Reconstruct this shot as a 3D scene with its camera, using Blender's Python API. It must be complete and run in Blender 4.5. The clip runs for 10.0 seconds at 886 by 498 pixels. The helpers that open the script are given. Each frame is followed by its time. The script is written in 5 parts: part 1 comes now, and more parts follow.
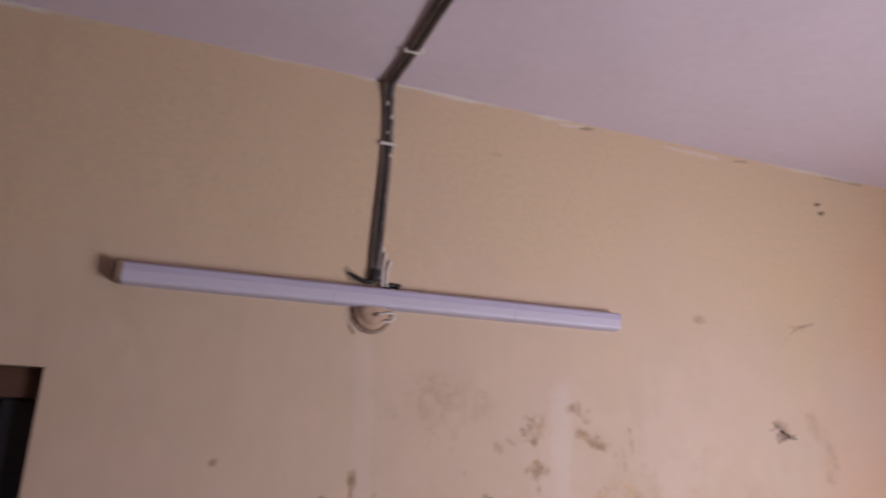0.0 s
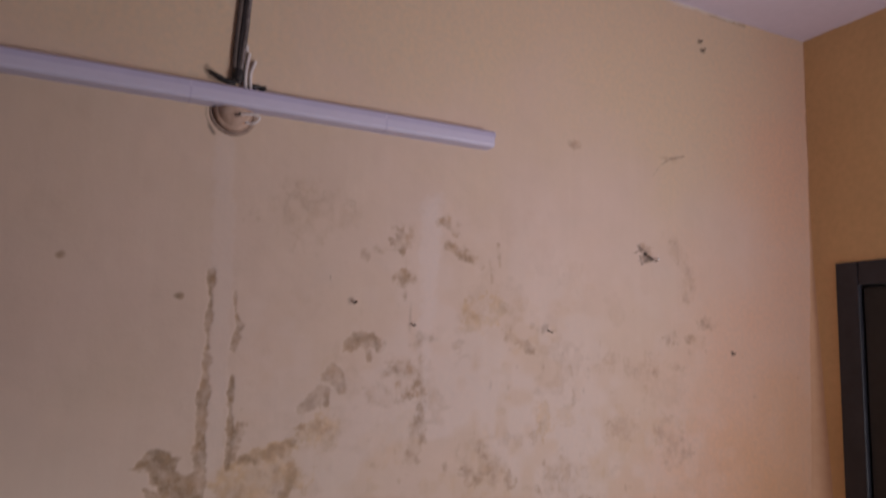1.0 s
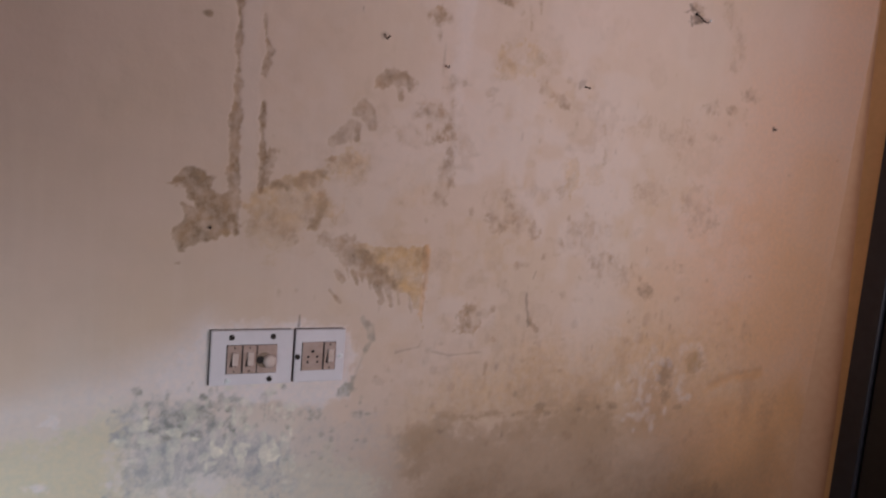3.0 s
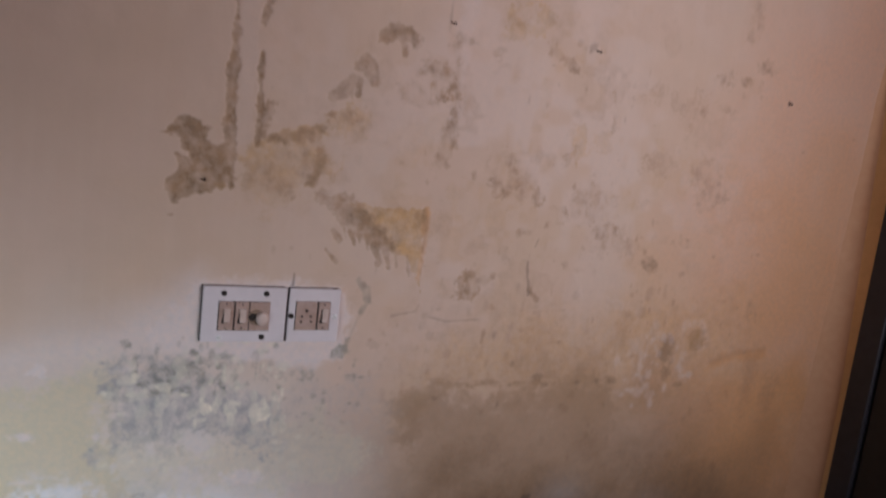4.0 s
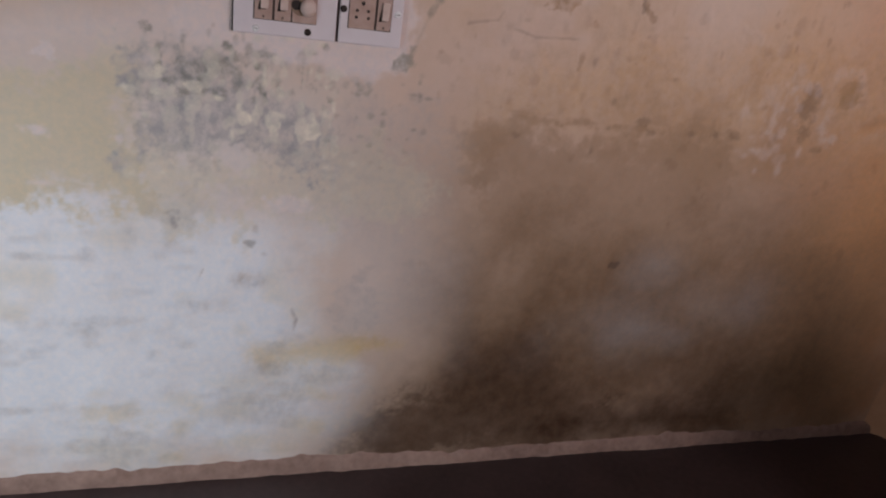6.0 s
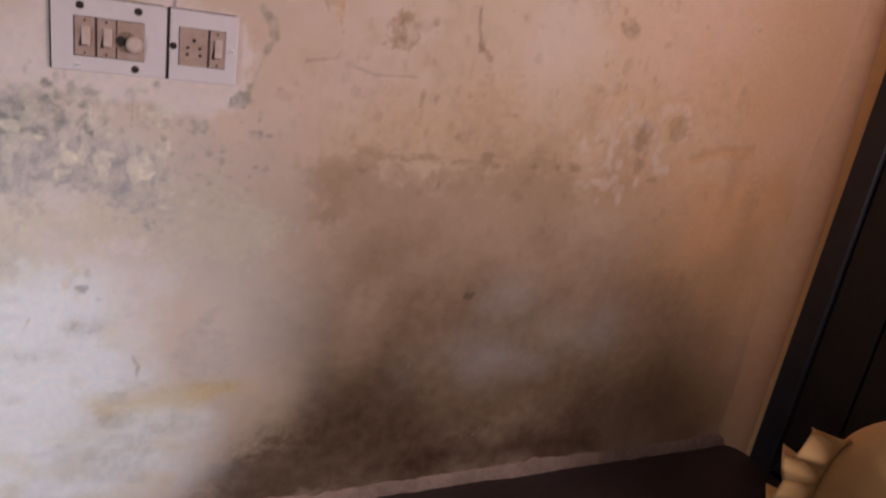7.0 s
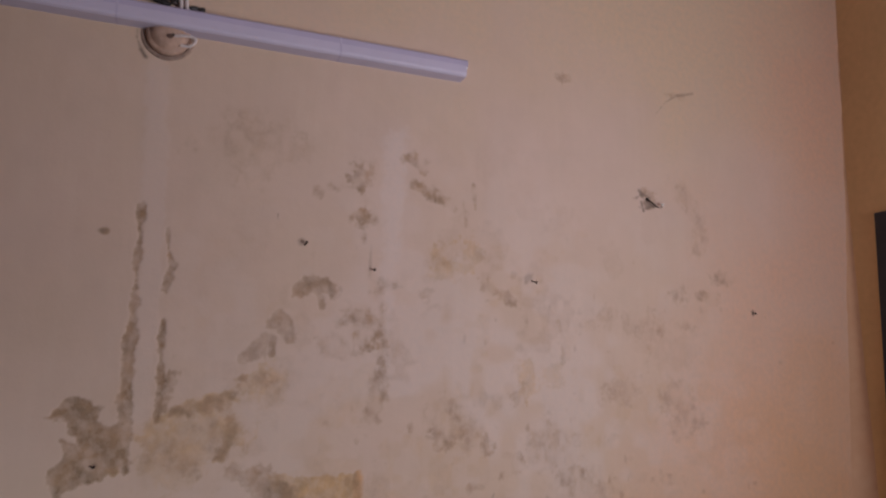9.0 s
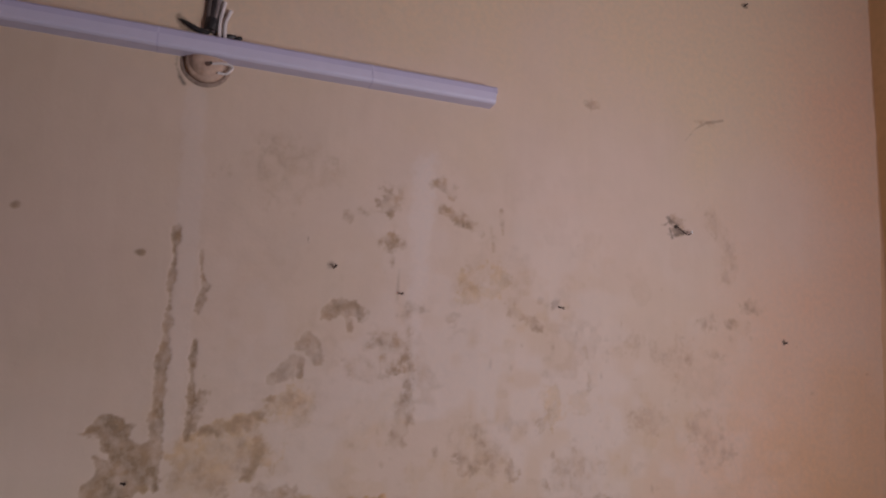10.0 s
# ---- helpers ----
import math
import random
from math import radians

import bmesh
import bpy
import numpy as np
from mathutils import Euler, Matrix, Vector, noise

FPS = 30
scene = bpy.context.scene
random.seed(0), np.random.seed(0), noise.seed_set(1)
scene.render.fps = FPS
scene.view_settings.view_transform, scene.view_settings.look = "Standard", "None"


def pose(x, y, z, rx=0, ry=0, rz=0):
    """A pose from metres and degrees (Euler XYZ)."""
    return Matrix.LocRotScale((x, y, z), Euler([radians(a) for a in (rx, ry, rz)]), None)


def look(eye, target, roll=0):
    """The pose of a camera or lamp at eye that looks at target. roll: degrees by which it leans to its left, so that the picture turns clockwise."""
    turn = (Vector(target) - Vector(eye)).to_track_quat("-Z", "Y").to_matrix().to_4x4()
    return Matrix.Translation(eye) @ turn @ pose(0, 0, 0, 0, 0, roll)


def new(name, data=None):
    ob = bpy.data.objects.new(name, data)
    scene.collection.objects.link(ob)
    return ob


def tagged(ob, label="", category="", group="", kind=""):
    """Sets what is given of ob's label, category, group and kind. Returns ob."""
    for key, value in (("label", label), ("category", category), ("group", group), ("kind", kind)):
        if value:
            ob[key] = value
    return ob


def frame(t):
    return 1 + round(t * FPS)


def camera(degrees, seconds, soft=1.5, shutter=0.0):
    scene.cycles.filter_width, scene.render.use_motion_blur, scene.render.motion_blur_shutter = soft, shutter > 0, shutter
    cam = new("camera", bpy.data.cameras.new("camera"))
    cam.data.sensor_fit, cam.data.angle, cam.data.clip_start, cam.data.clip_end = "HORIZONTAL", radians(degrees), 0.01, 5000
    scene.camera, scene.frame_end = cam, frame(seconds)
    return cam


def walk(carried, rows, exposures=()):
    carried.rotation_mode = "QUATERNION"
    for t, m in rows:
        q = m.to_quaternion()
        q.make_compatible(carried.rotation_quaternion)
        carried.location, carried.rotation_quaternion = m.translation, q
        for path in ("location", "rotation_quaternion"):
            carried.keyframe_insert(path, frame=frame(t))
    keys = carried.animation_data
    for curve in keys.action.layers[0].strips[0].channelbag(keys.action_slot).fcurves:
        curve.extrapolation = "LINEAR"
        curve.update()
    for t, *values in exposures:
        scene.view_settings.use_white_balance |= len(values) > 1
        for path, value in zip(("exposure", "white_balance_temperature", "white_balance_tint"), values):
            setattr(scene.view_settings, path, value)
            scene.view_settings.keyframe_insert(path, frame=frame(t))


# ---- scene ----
cam = camera(63.9, 10.0, soft=2.1, shutter=0.5)
PATH = [
    (0, (-0.386, -1.574, 1.866), (0.253, 0.232, 2.442), 2.1),
    (0.1, (-0.379, -1.562, 1.851), (0.318, 0.215, 2.448), 1.3),
    (0.3, (-0.348, -1.556, 1.844), (0.425, 0.188, 2.445), 0.6),
    (0.5, (-0.289, -1.601, 1.804), (0.494, 0.158, 2.346), 1.5),
    (0.6, (-0.276, -1.602, 1.792), (0.538, 0.162, 2.265), 2.3),
    (1, (-0.237, -1.578, 1.692), (0.627, 0.204, 1.968), 1.9),
    (1.5, (-0.253, -1.561, 1.715), (0.652, 0.222, 1.777), 3.9),
    (2, (-0.242, -1.571, 1.669), (0.649, 0.219, 1.627), 5.5),
    (2.5, (-0.222, -1.585, 1.567), (0.63, 0.219, 1.421), 5.2),
    (2.7, (-0.223, -1.57, 1.549), (0.609, 0.237, 1.336), 4.8),
    (3.8, (-0.195, -1.561, 1.457), (0.576, 0.267, 1.201), 6.1),
    (4, (-0.185, -1.543, 1.478), (0.612, 0.267, 1.183), 6.9),
    (4.5, (-0.067, -1.492, 1.45), (0.623, 0.303, 0.899), 8.8),
    (5, (-0.012, -1.425, 1.305), (0.632, 0.354, 0.655), 8.6),
    (5.2, (-0.021, -1.409, 1.269), (0.559, 0.371, 0.567), 8.4),
    (6.3, (-0.054, -1.336, 1.185), (0.54, 0.403, 0.395), 8.5),
    (6.5, (-0.02, -1.355, 1.201), (0.732, 0.351, 0.477), 10.3),
    (6.8, (0.028, -1.359, 1.208), (0.861, 0.327, 0.526), 10.5),
    (7, (0.046, -1.384, 1.204), (0.891, 0.309, 0.556), 9.5),
    (7.5, (0.109, -1.421, 1.281), (0.854, 0.387, 0.859), 7.5),
    (7.8, (0.088, -1.41, 1.376), (0.849, 0.413, 1.066), 5.2),
    (8, (0.057, -1.421, 1.442), (0.825, 0.414, 1.231), 1.3),
    (8.3, (0.046, -1.441, 1.522), (0.802, 0.409, 1.593), -0.4),
    (8.5, (0.034, -1.454, 1.551), (0.801, 0.384, 1.73), 0.1),
    (9, (0.037, -1.486, 1.562), (0.754, 0.356, 1.863), 1.7),
    (9.5, (0.04, -1.502, 1.554), (0.7, 0.349, 1.925), 2.1),
    (10, (0.032, -1.5, 1.574), (0.671, 0.362, 1.923), 2.9),
]
EXPOSURES = [(0, -0.15, 6450, 7), (0.5, -0.41, 6500, 9), (1, -0.61, 6500, 10), (2.5, -0.62, 6500, 10), (4, -0.68, 6480, 10), (4.5, -0.72, 6480, 10), (5, -0.64, 6480, 10),
             (6.5, -0.76, 7300, 20), (7, -0.42, 7500, 23), (7.5, -0.42, 6850, 14), (8, -0.52, 6700, 13), (8.5, -0.68, 6500, 10), (9.5, -0.73, 6430, 10), (10, -0.73, 6430, 10)]
walk(cam, [(t, look(eye, target, roll)) for t, eye, target, roll in PATH], EXPOSURES)

# ---- light: a doorway on the left, a window on the right ----
WEST, EAST, SOUTH, TOP = -1.9, 1.897, -3.3, 2.79
world = bpy.data.worlds.new("world")
scene.world = world
world.use_nodes = True
sky = world.node_tree.nodes.new("ShaderNodeTexSky")
sky.sky_type, sky.sun_disc = "NISHITA", False
sky.sun_elevation, sky.sun_rotation = radians(50), radians(150)
world.node_tree.links.new(sky.outputs[0], world.node_tree.nodes["Background"].inputs[0])
world.node_tree.nodes["Background"].inputs[1].default_value = 0.1


def opening_light(name, place, target, width, height, power, colour, spread):
    data = bpy.data.lights.new(name, "AREA")
    data.shape, data.size, data.size_y = "RECTANGLE", width, height
    data.energy, data.color, data.spread = power, colour, radians(spread)
    ob = new(name, data)
    ob.matrix_world = look(place, target)
    return ob


opening_light("doorway_daylight", (-1.86, -1.75, 1.05), (-0.45, 0.0, 0.28), 0.7, 0.7, 8.7, (0.78, 0.90, 1.0), 60)
opening_light("window_daylight", (1.84, -2.1, 1.25), (0.9, 0.0, 2.08), 1.0, 0.9, 33.0, (1.0, 0.94, 1.0), 124)

# ---- materials ----


def material(name, colour, rough=0.8, metal=0.0, vary=0.15, scale=6.0, grain=60.0, bump=0.15, second=None, spec=0.4):
    """Colour with broad patches and fine grain, and a relief."""
    m = bpy.data.materials.new(name)
    m.use_nodes = True
    n, k = m.node_tree.nodes, m.node_tree.links
    b = n["Principled BSDF"]
    co = n.new("ShaderNodeTexCoord")
    big, fine = n.new("ShaderNodeTexNoise"), n.new("ShaderNodeTexNoise")
    big.inputs["Scale"].default_value, big.inputs["Detail"].default_value = scale, 6
    fine.inputs["Scale"].default_value, fine.inputs["Detail"].default_value = grain, 5
    for t in (big, fine):
        k.new(co.outputs["Object"], t.inputs["Vector"])
    mean = n.new("ShaderNodeMath")
    mean.operation = "MULTIPLY_ADD"
    mean.inputs[1].default_value = 0.45
    k.new(fine.outputs[0], mean.inputs[0])
    half = n.new("ShaderNodeMath")
    half.operation = "MULTIPLY"
    half.inputs[1].default_value = 0.6
    k.new(big.outputs[0], half.inputs[0])
    k.new(half.outputs[0], mean.inputs[2])
    ramp = n.new("ShaderNodeValToRGB")
    ramp.color_ramp.elements[0].position, ramp.color_ramp.elements[1].position = 0.3, 0.75
    low = second or tuple(c * (1 - vary) for c in colour)
    high = colour if second else tuple(min(1, c * (1 + vary)) for c in colour)
    ramp.color_ramp.elements[0].color, ramp.color_ramp.elements[1].color = (*low, 1), (*high, 1)
    k.new(mean.outputs[0], ramp.inputs[0])
    k.new(ramp.outputs[0], b.inputs["Base Color"])
    b.inputs["Roughness"].default_value, b.inputs["Metallic"].default_value = rough, metal
    b.inputs["Specular IOR Level"].default_value = spec
    if bump:
        bp = n.new("ShaderNodeBump")
        bp.inputs["Strength"].default_value, bp.inputs["Distance"].default_value = bump, 0.004
        k.new(mean.outputs[0], bp.inputs["Height"])
        k.new(bp.outputs[0], b.inputs["Normal"])
    return m


PAINT = (0.59, 0.45, 0.36)
# several stain colours also carry painted shade, daylight and bounce light
LAYERS = (("cream", (0.60, 0.455, 0.325)), ("rose", (0.62, 0.39, 0.285)), ("tan", (0.49, 0.325, 0.180)), ("ochre", (0.60, 0.32, 0.150)), ("umber", (0.25, 0.158, 0.096)), ("damp_and_shade", (0.062, 0.031, 0.0165)), ("lime_and_daylight", (0.70, 0.72, 0.77)), ("sallow", (0.585, 0.515, 0.395)), ("yellow", (0.58, 0.42, 0.15)),
          ("fresh_and_lit", (0.68, 0.60, 0.60)), ("cement", (0.40, 0.38, 0.385)), ("mould", (0.37, 0.257, 0.178)), ("peel", (0.32, 0.215, 0.14)),
          ("chip", (0.22, 0.22, 0.19)), ("flake", (0.66, 0.62, 0.54)), ("soot", (0.035, 0.03, 0.03)))


def wall_paint():
    """Old distemper, and over it the stains, with some painted light and shade, that lie as attributes on the plaster.
    """
    m = bpy.data.materials.new("stained_distemper")
    m.use_nodes = True
    n, k = m.node_tree.nodes, m.node_tree.links
    b = n["Principled BSDF"]
    co = n.new("ShaderNodeTexCoord")

    def noise_of(scale, detail, stretch=(1, 1, 1)):
        mp = n.new("ShaderNodeMapping")
        mp.inputs["Scale"].default_value = stretch
        k.new(co.outputs["Object"], mp.inputs["Vector"])
        t = n.new("ShaderNodeTexNoise")
        t.inputs["Scale"].default_value, t.inputs["Detail"].default_value = scale, detail
        t.inputs["Roughness"].default_value = 0.6
        k.new(mp.outputs[0], t.inputs["Vector"])
        return t.outputs[0]

    def mixed(fac, one, two):
        x = n.new("ShaderNodeMix")
        x.data_type = "RGBA"
        for sock, v in ((x.inputs[0], fac), (x.inputs[6], one), (x.inputs[7], two)):
            if isinstance(v, tuple):
                sock.default_value = (*v, 1)
            else:
                k.new(v, sock)
        return x.outputs[2]

    def span(value, a, c, lo=0.0, hi=1.0):
        r = n.new("ShaderNodeMapRange")
        for i, v in enumerate((a, c, lo, hi)):
            r.inputs[i + 1].default_value = v
        k.new(value, r.inputs[0])
        return r.outputs[0]

    broad, patches, fine, mid = noise_of(1.3, 4), noise_of(9, 6), noise_of(70, 6), noise_of(26, 7)
    brush = noise_of(5, 5, (6, 1, 0.5))
    grit = noise_of(50, 6, (1, 1, 0.85))
    colour = mixed(span(broad, 0.35, 0.65), tuple(c * f for c, f in zip(PAINT, (0.97, 0.96, 0.93))), tuple(c * f for c, f in zip(PAINT, (1.03, 1.02, 1.07))))
    colour = mixed(span(patches, 0.42, 0.75, 0, 0.4), colour, tuple(c * 0.86 for c in PAINT))
    colour = mixed(span(brush, 0.5, 0.85, 0, 0.25), colour, (0.66, 0.53, 0.44))
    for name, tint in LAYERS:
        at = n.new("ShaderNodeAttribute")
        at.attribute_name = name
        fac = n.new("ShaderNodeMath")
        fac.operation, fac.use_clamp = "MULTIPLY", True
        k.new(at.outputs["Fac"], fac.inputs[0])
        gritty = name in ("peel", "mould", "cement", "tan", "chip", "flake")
        k.new(span(grit, 0.36, 0.60, 0.58 if name in ("peel", "tan") else 0.40, 1.16) if gritty else span(mid, 0.34, 0.66, 0.90, 1.06) if name in ("umber", "damp_and_shade") else span(patches, 0.3, 0.7, 0.85, 1.1), fac.inputs[1])
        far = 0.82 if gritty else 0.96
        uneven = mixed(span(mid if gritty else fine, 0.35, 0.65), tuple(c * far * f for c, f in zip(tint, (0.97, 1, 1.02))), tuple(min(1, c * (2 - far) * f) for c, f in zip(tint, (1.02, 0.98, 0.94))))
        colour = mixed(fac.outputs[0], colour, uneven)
    k.new(colour, b.inputs["Base Color"])
    b.inputs["Roughness"].default_value, b.inputs["Specular IOR Level"].default_value = 0.85, 0.25
    add = n.new("ShaderNodeMath")
    add.operation = "MULTIPLY_ADD"
    add.inputs[1].default_value = 0.35
    k.new(fine, add.inputs[0])
    k.new(patches, add.inputs[2])
    bp = n.new("ShaderNodeBump")
    bp.inputs["Strength"].default_value, bp.inputs["Distance"].default_value = 0.22, 0.006
    k.new(add.outputs[0], bp.inputs["Height"])
    k.new(bp.outputs[0], b.inputs["Normal"])
    return m


DISTEMPER = wall_paint()
ORANGE = material("ochre_distemper", (0.71, 0.475, 0.235), 0.85, vary=0.1, scale=3, grain=50, bump=0.2)
CREAM = material("peach_distemper", PAINT, 0.85, vary=0.08, scale=3, grain=50, bump=0.2)
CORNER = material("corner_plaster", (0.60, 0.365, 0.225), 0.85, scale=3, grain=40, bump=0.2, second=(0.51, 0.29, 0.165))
WHITEWASH = material("whitewash", (0.66, 0.575, 0.675), 0.85, vary=0.06, scale=2.5, grain=40, bump=0.25)
CEMENT = material("dark_cement_floor", (0.047, 0.031, 0.031), 0.45, vary=0.35, scale=5, grain=60, bump=0.2)
PLASTER = material("rough_plaster_edge", (0.40, 0.275, 0.23), 0.9, scale=3.5, grain=50, bump=0.5, second=(0.17, 0.105, 0.085))
BLACKPAINT = material("black_door_paint", (0.028, 0.028, 0.036), 0.4, vary=0.3, scale=8, grain=40, bump=0.1)
BROWNDOOR = material("dark_door_board", (0.021, 0.018, 0.017), 0.5, vary=0.35, scale=9, grain=50, bump=0.1)
REDWOOD = material("brown_lintel_wood", (0.10, 0.05, 0.035), 0.6, vary=0.3, scale=14, grain=60)
LAMPWHITE = material("lamp_plastic", (0.46, 0.42, 0.57), 0.6, vary=0.05, scale=8, grain=30, bump=0.03)
DIFFUSER = material("milky_diffuser", (0.54, 0.50, 0.63), 0.55, vary=0.04, scale=6, grain=30, bump=0.02)
BURNT = material("browned_plastic", (0.22, 0.15, 0.11), 0.5, vary=0.35, scale=30, grain=90)
STEEL = material("zinc_plated_steel", (0.74, 0.74, 0.75), 0.4, 0.3, vary=0.1, bump=0.0)
CABLE = material("grimy_cable", (0.022, 0.016, 0.016), 0.55, vary=0.5, scale=30, grain=120, bump=0.3)
GREYCABLE = material("grey_cable", (0.095, 0.073, 0.065), 0.6, vary=0.5, scale=25, grain=120, bump=0.3)
SPLASHED = material("paint_splashed_cable", (0.34, 0.28, 0.27), 0.7, scale=26, grain=70, bump=0.3, second=(0.018, 0.014, 0.014))
CLIPWHITE = material("clip_plastic", (0.62, 0.56, 0.55), 0.5, vary=0.15, scale=40)
BLACKPLASTIC = material("black_plastic", (0.02, 0.017, 0.017), 0.5, vary=0.3, scale=40)
PEACH = material("painted_over_plastic", (0.54, 0.38, 0.30), 0.7, scale=25, grain=90, bump=0.2, second=(0.34, 0.22, 0.165))
DIRTY = material("dirty_painted_rim", (0.46, 0.34, 0.27), 0.8, scale=24, grain=90, bump=0.3, second=(0.15, 0.10, 0.085))
PLATE = material("switch_plate_plastic", (0.62, 0.57, 0.60), 0.35, vary=0.05, scale=12, grain=60, bump=0.03)
MODULE = material("aged_switch_plastic", (0.47, 0.35, 0.31), 0.45, scale=24, grain=70, bump=0.05, second=(0.31, 0.20, 0.165))
LEVER = material("yellowed_lever_plastic", (0.62, 0.51, 0.47), 0.35, scale=40, grain=90, bump=0.03, second=(0.48, 0.36, 0.32))
SHADE_AND_MARKS = material("gap_shade_and_marks", (0.07, 0.052, 0.046), 0.8, vary=0.4, scale=40, bump=0.0)
# black for grime and holes, and for the painted shadows of the levers
GRIME_AND_SHADE = material("black_grime_and_shade", (0.025, 0.018, 0.016), 0.8, vary=0.3, bump=0.0)
RUST = material("rusty_nail", (0.06, 0.035, 0.03), 0.7, 0.5, vary=0.4, scale=90, grain=200)
SACKING = material("tan_cloth", (0.74, 0.48, 0.22), 0.9, scale=9, grain=160, bump=0.5, second=(0.62, 0.39, 0.17))
PALECLOTH = material("white_cloth", (0.66, 0.62, 0.62), 0.9, vary=0.08, scale=9, grain=160, bump=0.4)

# ---- building ----


def shape(name, bm, mat, smooth=False):
    me = bpy.data.meshes.new(name)
    bm.to_mesh(me)
    bm.free()
    me.materials.append(mat)
    if smooth:
        me.polygons.foreach_set("use_smooth", [True] * len(me.polygons))
    return me


def part(name, bm, mat, parent, label="", smooth=False):
    ob = new(name, shape(name, bm, mat, smooth))
    ob.parent = parent
    return tagged(ob, label) if label else ob


def thing(name, label, category, m=None, group="", kind=""):
    ob = new(name)
    ob.empty_display_size = 0.05
    if m is not None:
        ob.matrix_world = m
    return tagged(ob, label, category, group, kind)


def block(bm, x0, x1, y0, y1, z0, z1, bevel=0.0, seg=2):
    made = bmesh.ops.create_cube(bm, size=1, matrix=Matrix.Translation(((x0 + x1) / 2, (y0 + y1) / 2, (z0 + z1) / 2)) @ Matrix.Diagonal((x1 - x0, y1 - y0, z1 - z0, 1)))
    if bevel:
        edges = list({e for v in made["verts"] for e in v.link_edges})
        bmesh.ops.bevel(bm, geom=edges, offset=bevel, segments=seg, profile=0.5, affect="EDGES")
    return bm


def boxed(*a, **k):
    return block(bmesh.new(), *a, **k)


def lathe(profile, seg=32, m=Matrix()):
    """Turns (radius, height) pairs about the local z axis."""
    bm = bmesh.new()
    rings = []
    for r, h in profile:
        rings.append([bm.verts.new(m @ Vector((r * math.cos(a), r * math.sin(a), h))) for a in (2 * math.pi * i / seg for i in range(seg))])
    for a, b in zip(rings, rings[1:]):
        for i in range(seg):
            bm.faces.new((a[i], a[(i + 1) % seg], b[(i + 1) % seg], b[i]))
    for ring, flip in ((rings[0], True), (rings[-1], False)):
        bm.faces.new(ring[::-1] if flip else ring)
    bmesh.ops.recalc_face_normals(bm, faces=bm.faces)
    return bm


def tube(points, radius, seg=10):
    """A round cable through the points, rounded by a Catmull-Rom curve."""
    p = [Vector(q) for q in points]
    p = [p[0] * 2 - p[1]] + p + [p[-1] * 2 - p[-2]]
    line = []
    for a, b, c, d in zip(p, p[1:], p[2:], p[3:]):
        for s in range(8):
            t = s / 8
            line.append(0.5 * (2 * b + (c - a) * t + (2 * a - 5 * b + 4 * c - d) * t * t + (3 * b - a - 3 * c + d) * t ** 3))
    line.append(p[-2])
    bm = bmesh.new()
    rings = []
    side = None
    for i, q in enumerate(line):
        way = (line[min(i + 1, len(line) - 1)] - line[max(i - 1, 0)]).normalized()
        side = (way.orthogonal() if side is None else side - way * side.dot(way)).normalized()
        up = way.cross(side)
        rings.append([bm.verts.new(q + radius * (side * math.cos(u) + up * math.sin(u))) for u in (2 * math.pi * j / seg for j in range(seg))])
    for a, b in zip(rings, rings[1:]):
        for j in range(seg):
            bm.faces.new((a[j], a[(j + 1) % seg], b[(j + 1) % seg], b[j]))
    bm.faces.new(rings[0][::-1])
    bm.faces.new(rings[-1])
    bmesh.ops.recalc_face_normals(bm, faces=bm.faces)
    return bm


# ---- the stained wall ----
STEP = 0.0030
OPEN_X, OPEN_Z, X_LEFT = -0.644, 2.018, -1.0
xs = np.linspace(X_LEFT, EAST, int((EAST - X_LEFT) / STEP) + 1)
zs = np.linspace(0.0, TOP + 0.01, int(TOP / STEP) + 1)
GX, GZ = np.meshgrid(xs, zs)
rng = np.random.default_rng(7)


def lattice(x, z, freq, seed):
    """Smooth value noise from -1 to 1."""
    table = np.random.default_rng(seed).uniform(-1, 1, (256, 256))
    u, v = x * freq + 500.3, z * freq + 500.7
    i, j = np.floor(u).astype(int), np.floor(v).astype(int)
    fu, fv = u - i, v - j
    fu, fv = fu * fu * (3 - 2 * fu), fv * fv * (3 - 2 * fv)
    a, b = table[j % 256, i % 256], table[j % 256, (i + 1) % 256]
    c, d = table[(j + 1) % 256, i % 256], table[(j + 1) % 256, (i + 1) % 256]
    return (a * (1 - fu) + b * fu) * (1 - fv) + (c * (1 - fu) + d * fu) * fv


RAGGED = 0.55 * lattice(GX, GZ, 18, 1) + 0.5 * lattice(GX, GZ, 42, 2) + 0.4 * lattice(GX, GZ, 95, 3) + 0.3 * lattice(GX, GZ, 190, 6)
WIDE = 0.7 * lattice(GX, GZ, 4.5, 4) + 0.5 * lattice(GX, GZ, 10, 5)
MASK = {name: np.zeros_like(GX) for name, _ in LAYERS}


def window_of(x0, x1, z0, z1):
    i0, i1 = np.searchsorted(xs, (x0, x1))
    j0, j1 = np.searchsorted(zs, (z0, z1))
    return np.s_[max(j0 - 1, 0):j1 + 1, max(i0 - 1, 0):i1 + 1]


def cover(layer, where, away, strength, soft, rag):
    """Lays a stain, or painted light or shade, where the distance from its outline, roughened, is below nought."""
    rough = RAGGED[where] * (0.3 if soft > 0.15 else 1) + (1.6 * WIDE[where] if soft > 0.05 else 0)
    t = np.clip(0.5 - (away + 1.3 * rag * rough) / max(soft, 0.003), 0, 1)
    MASK[layer][where] = np.maximum(MASK[layer][where], strength * t * t * (3 - 2 * t))


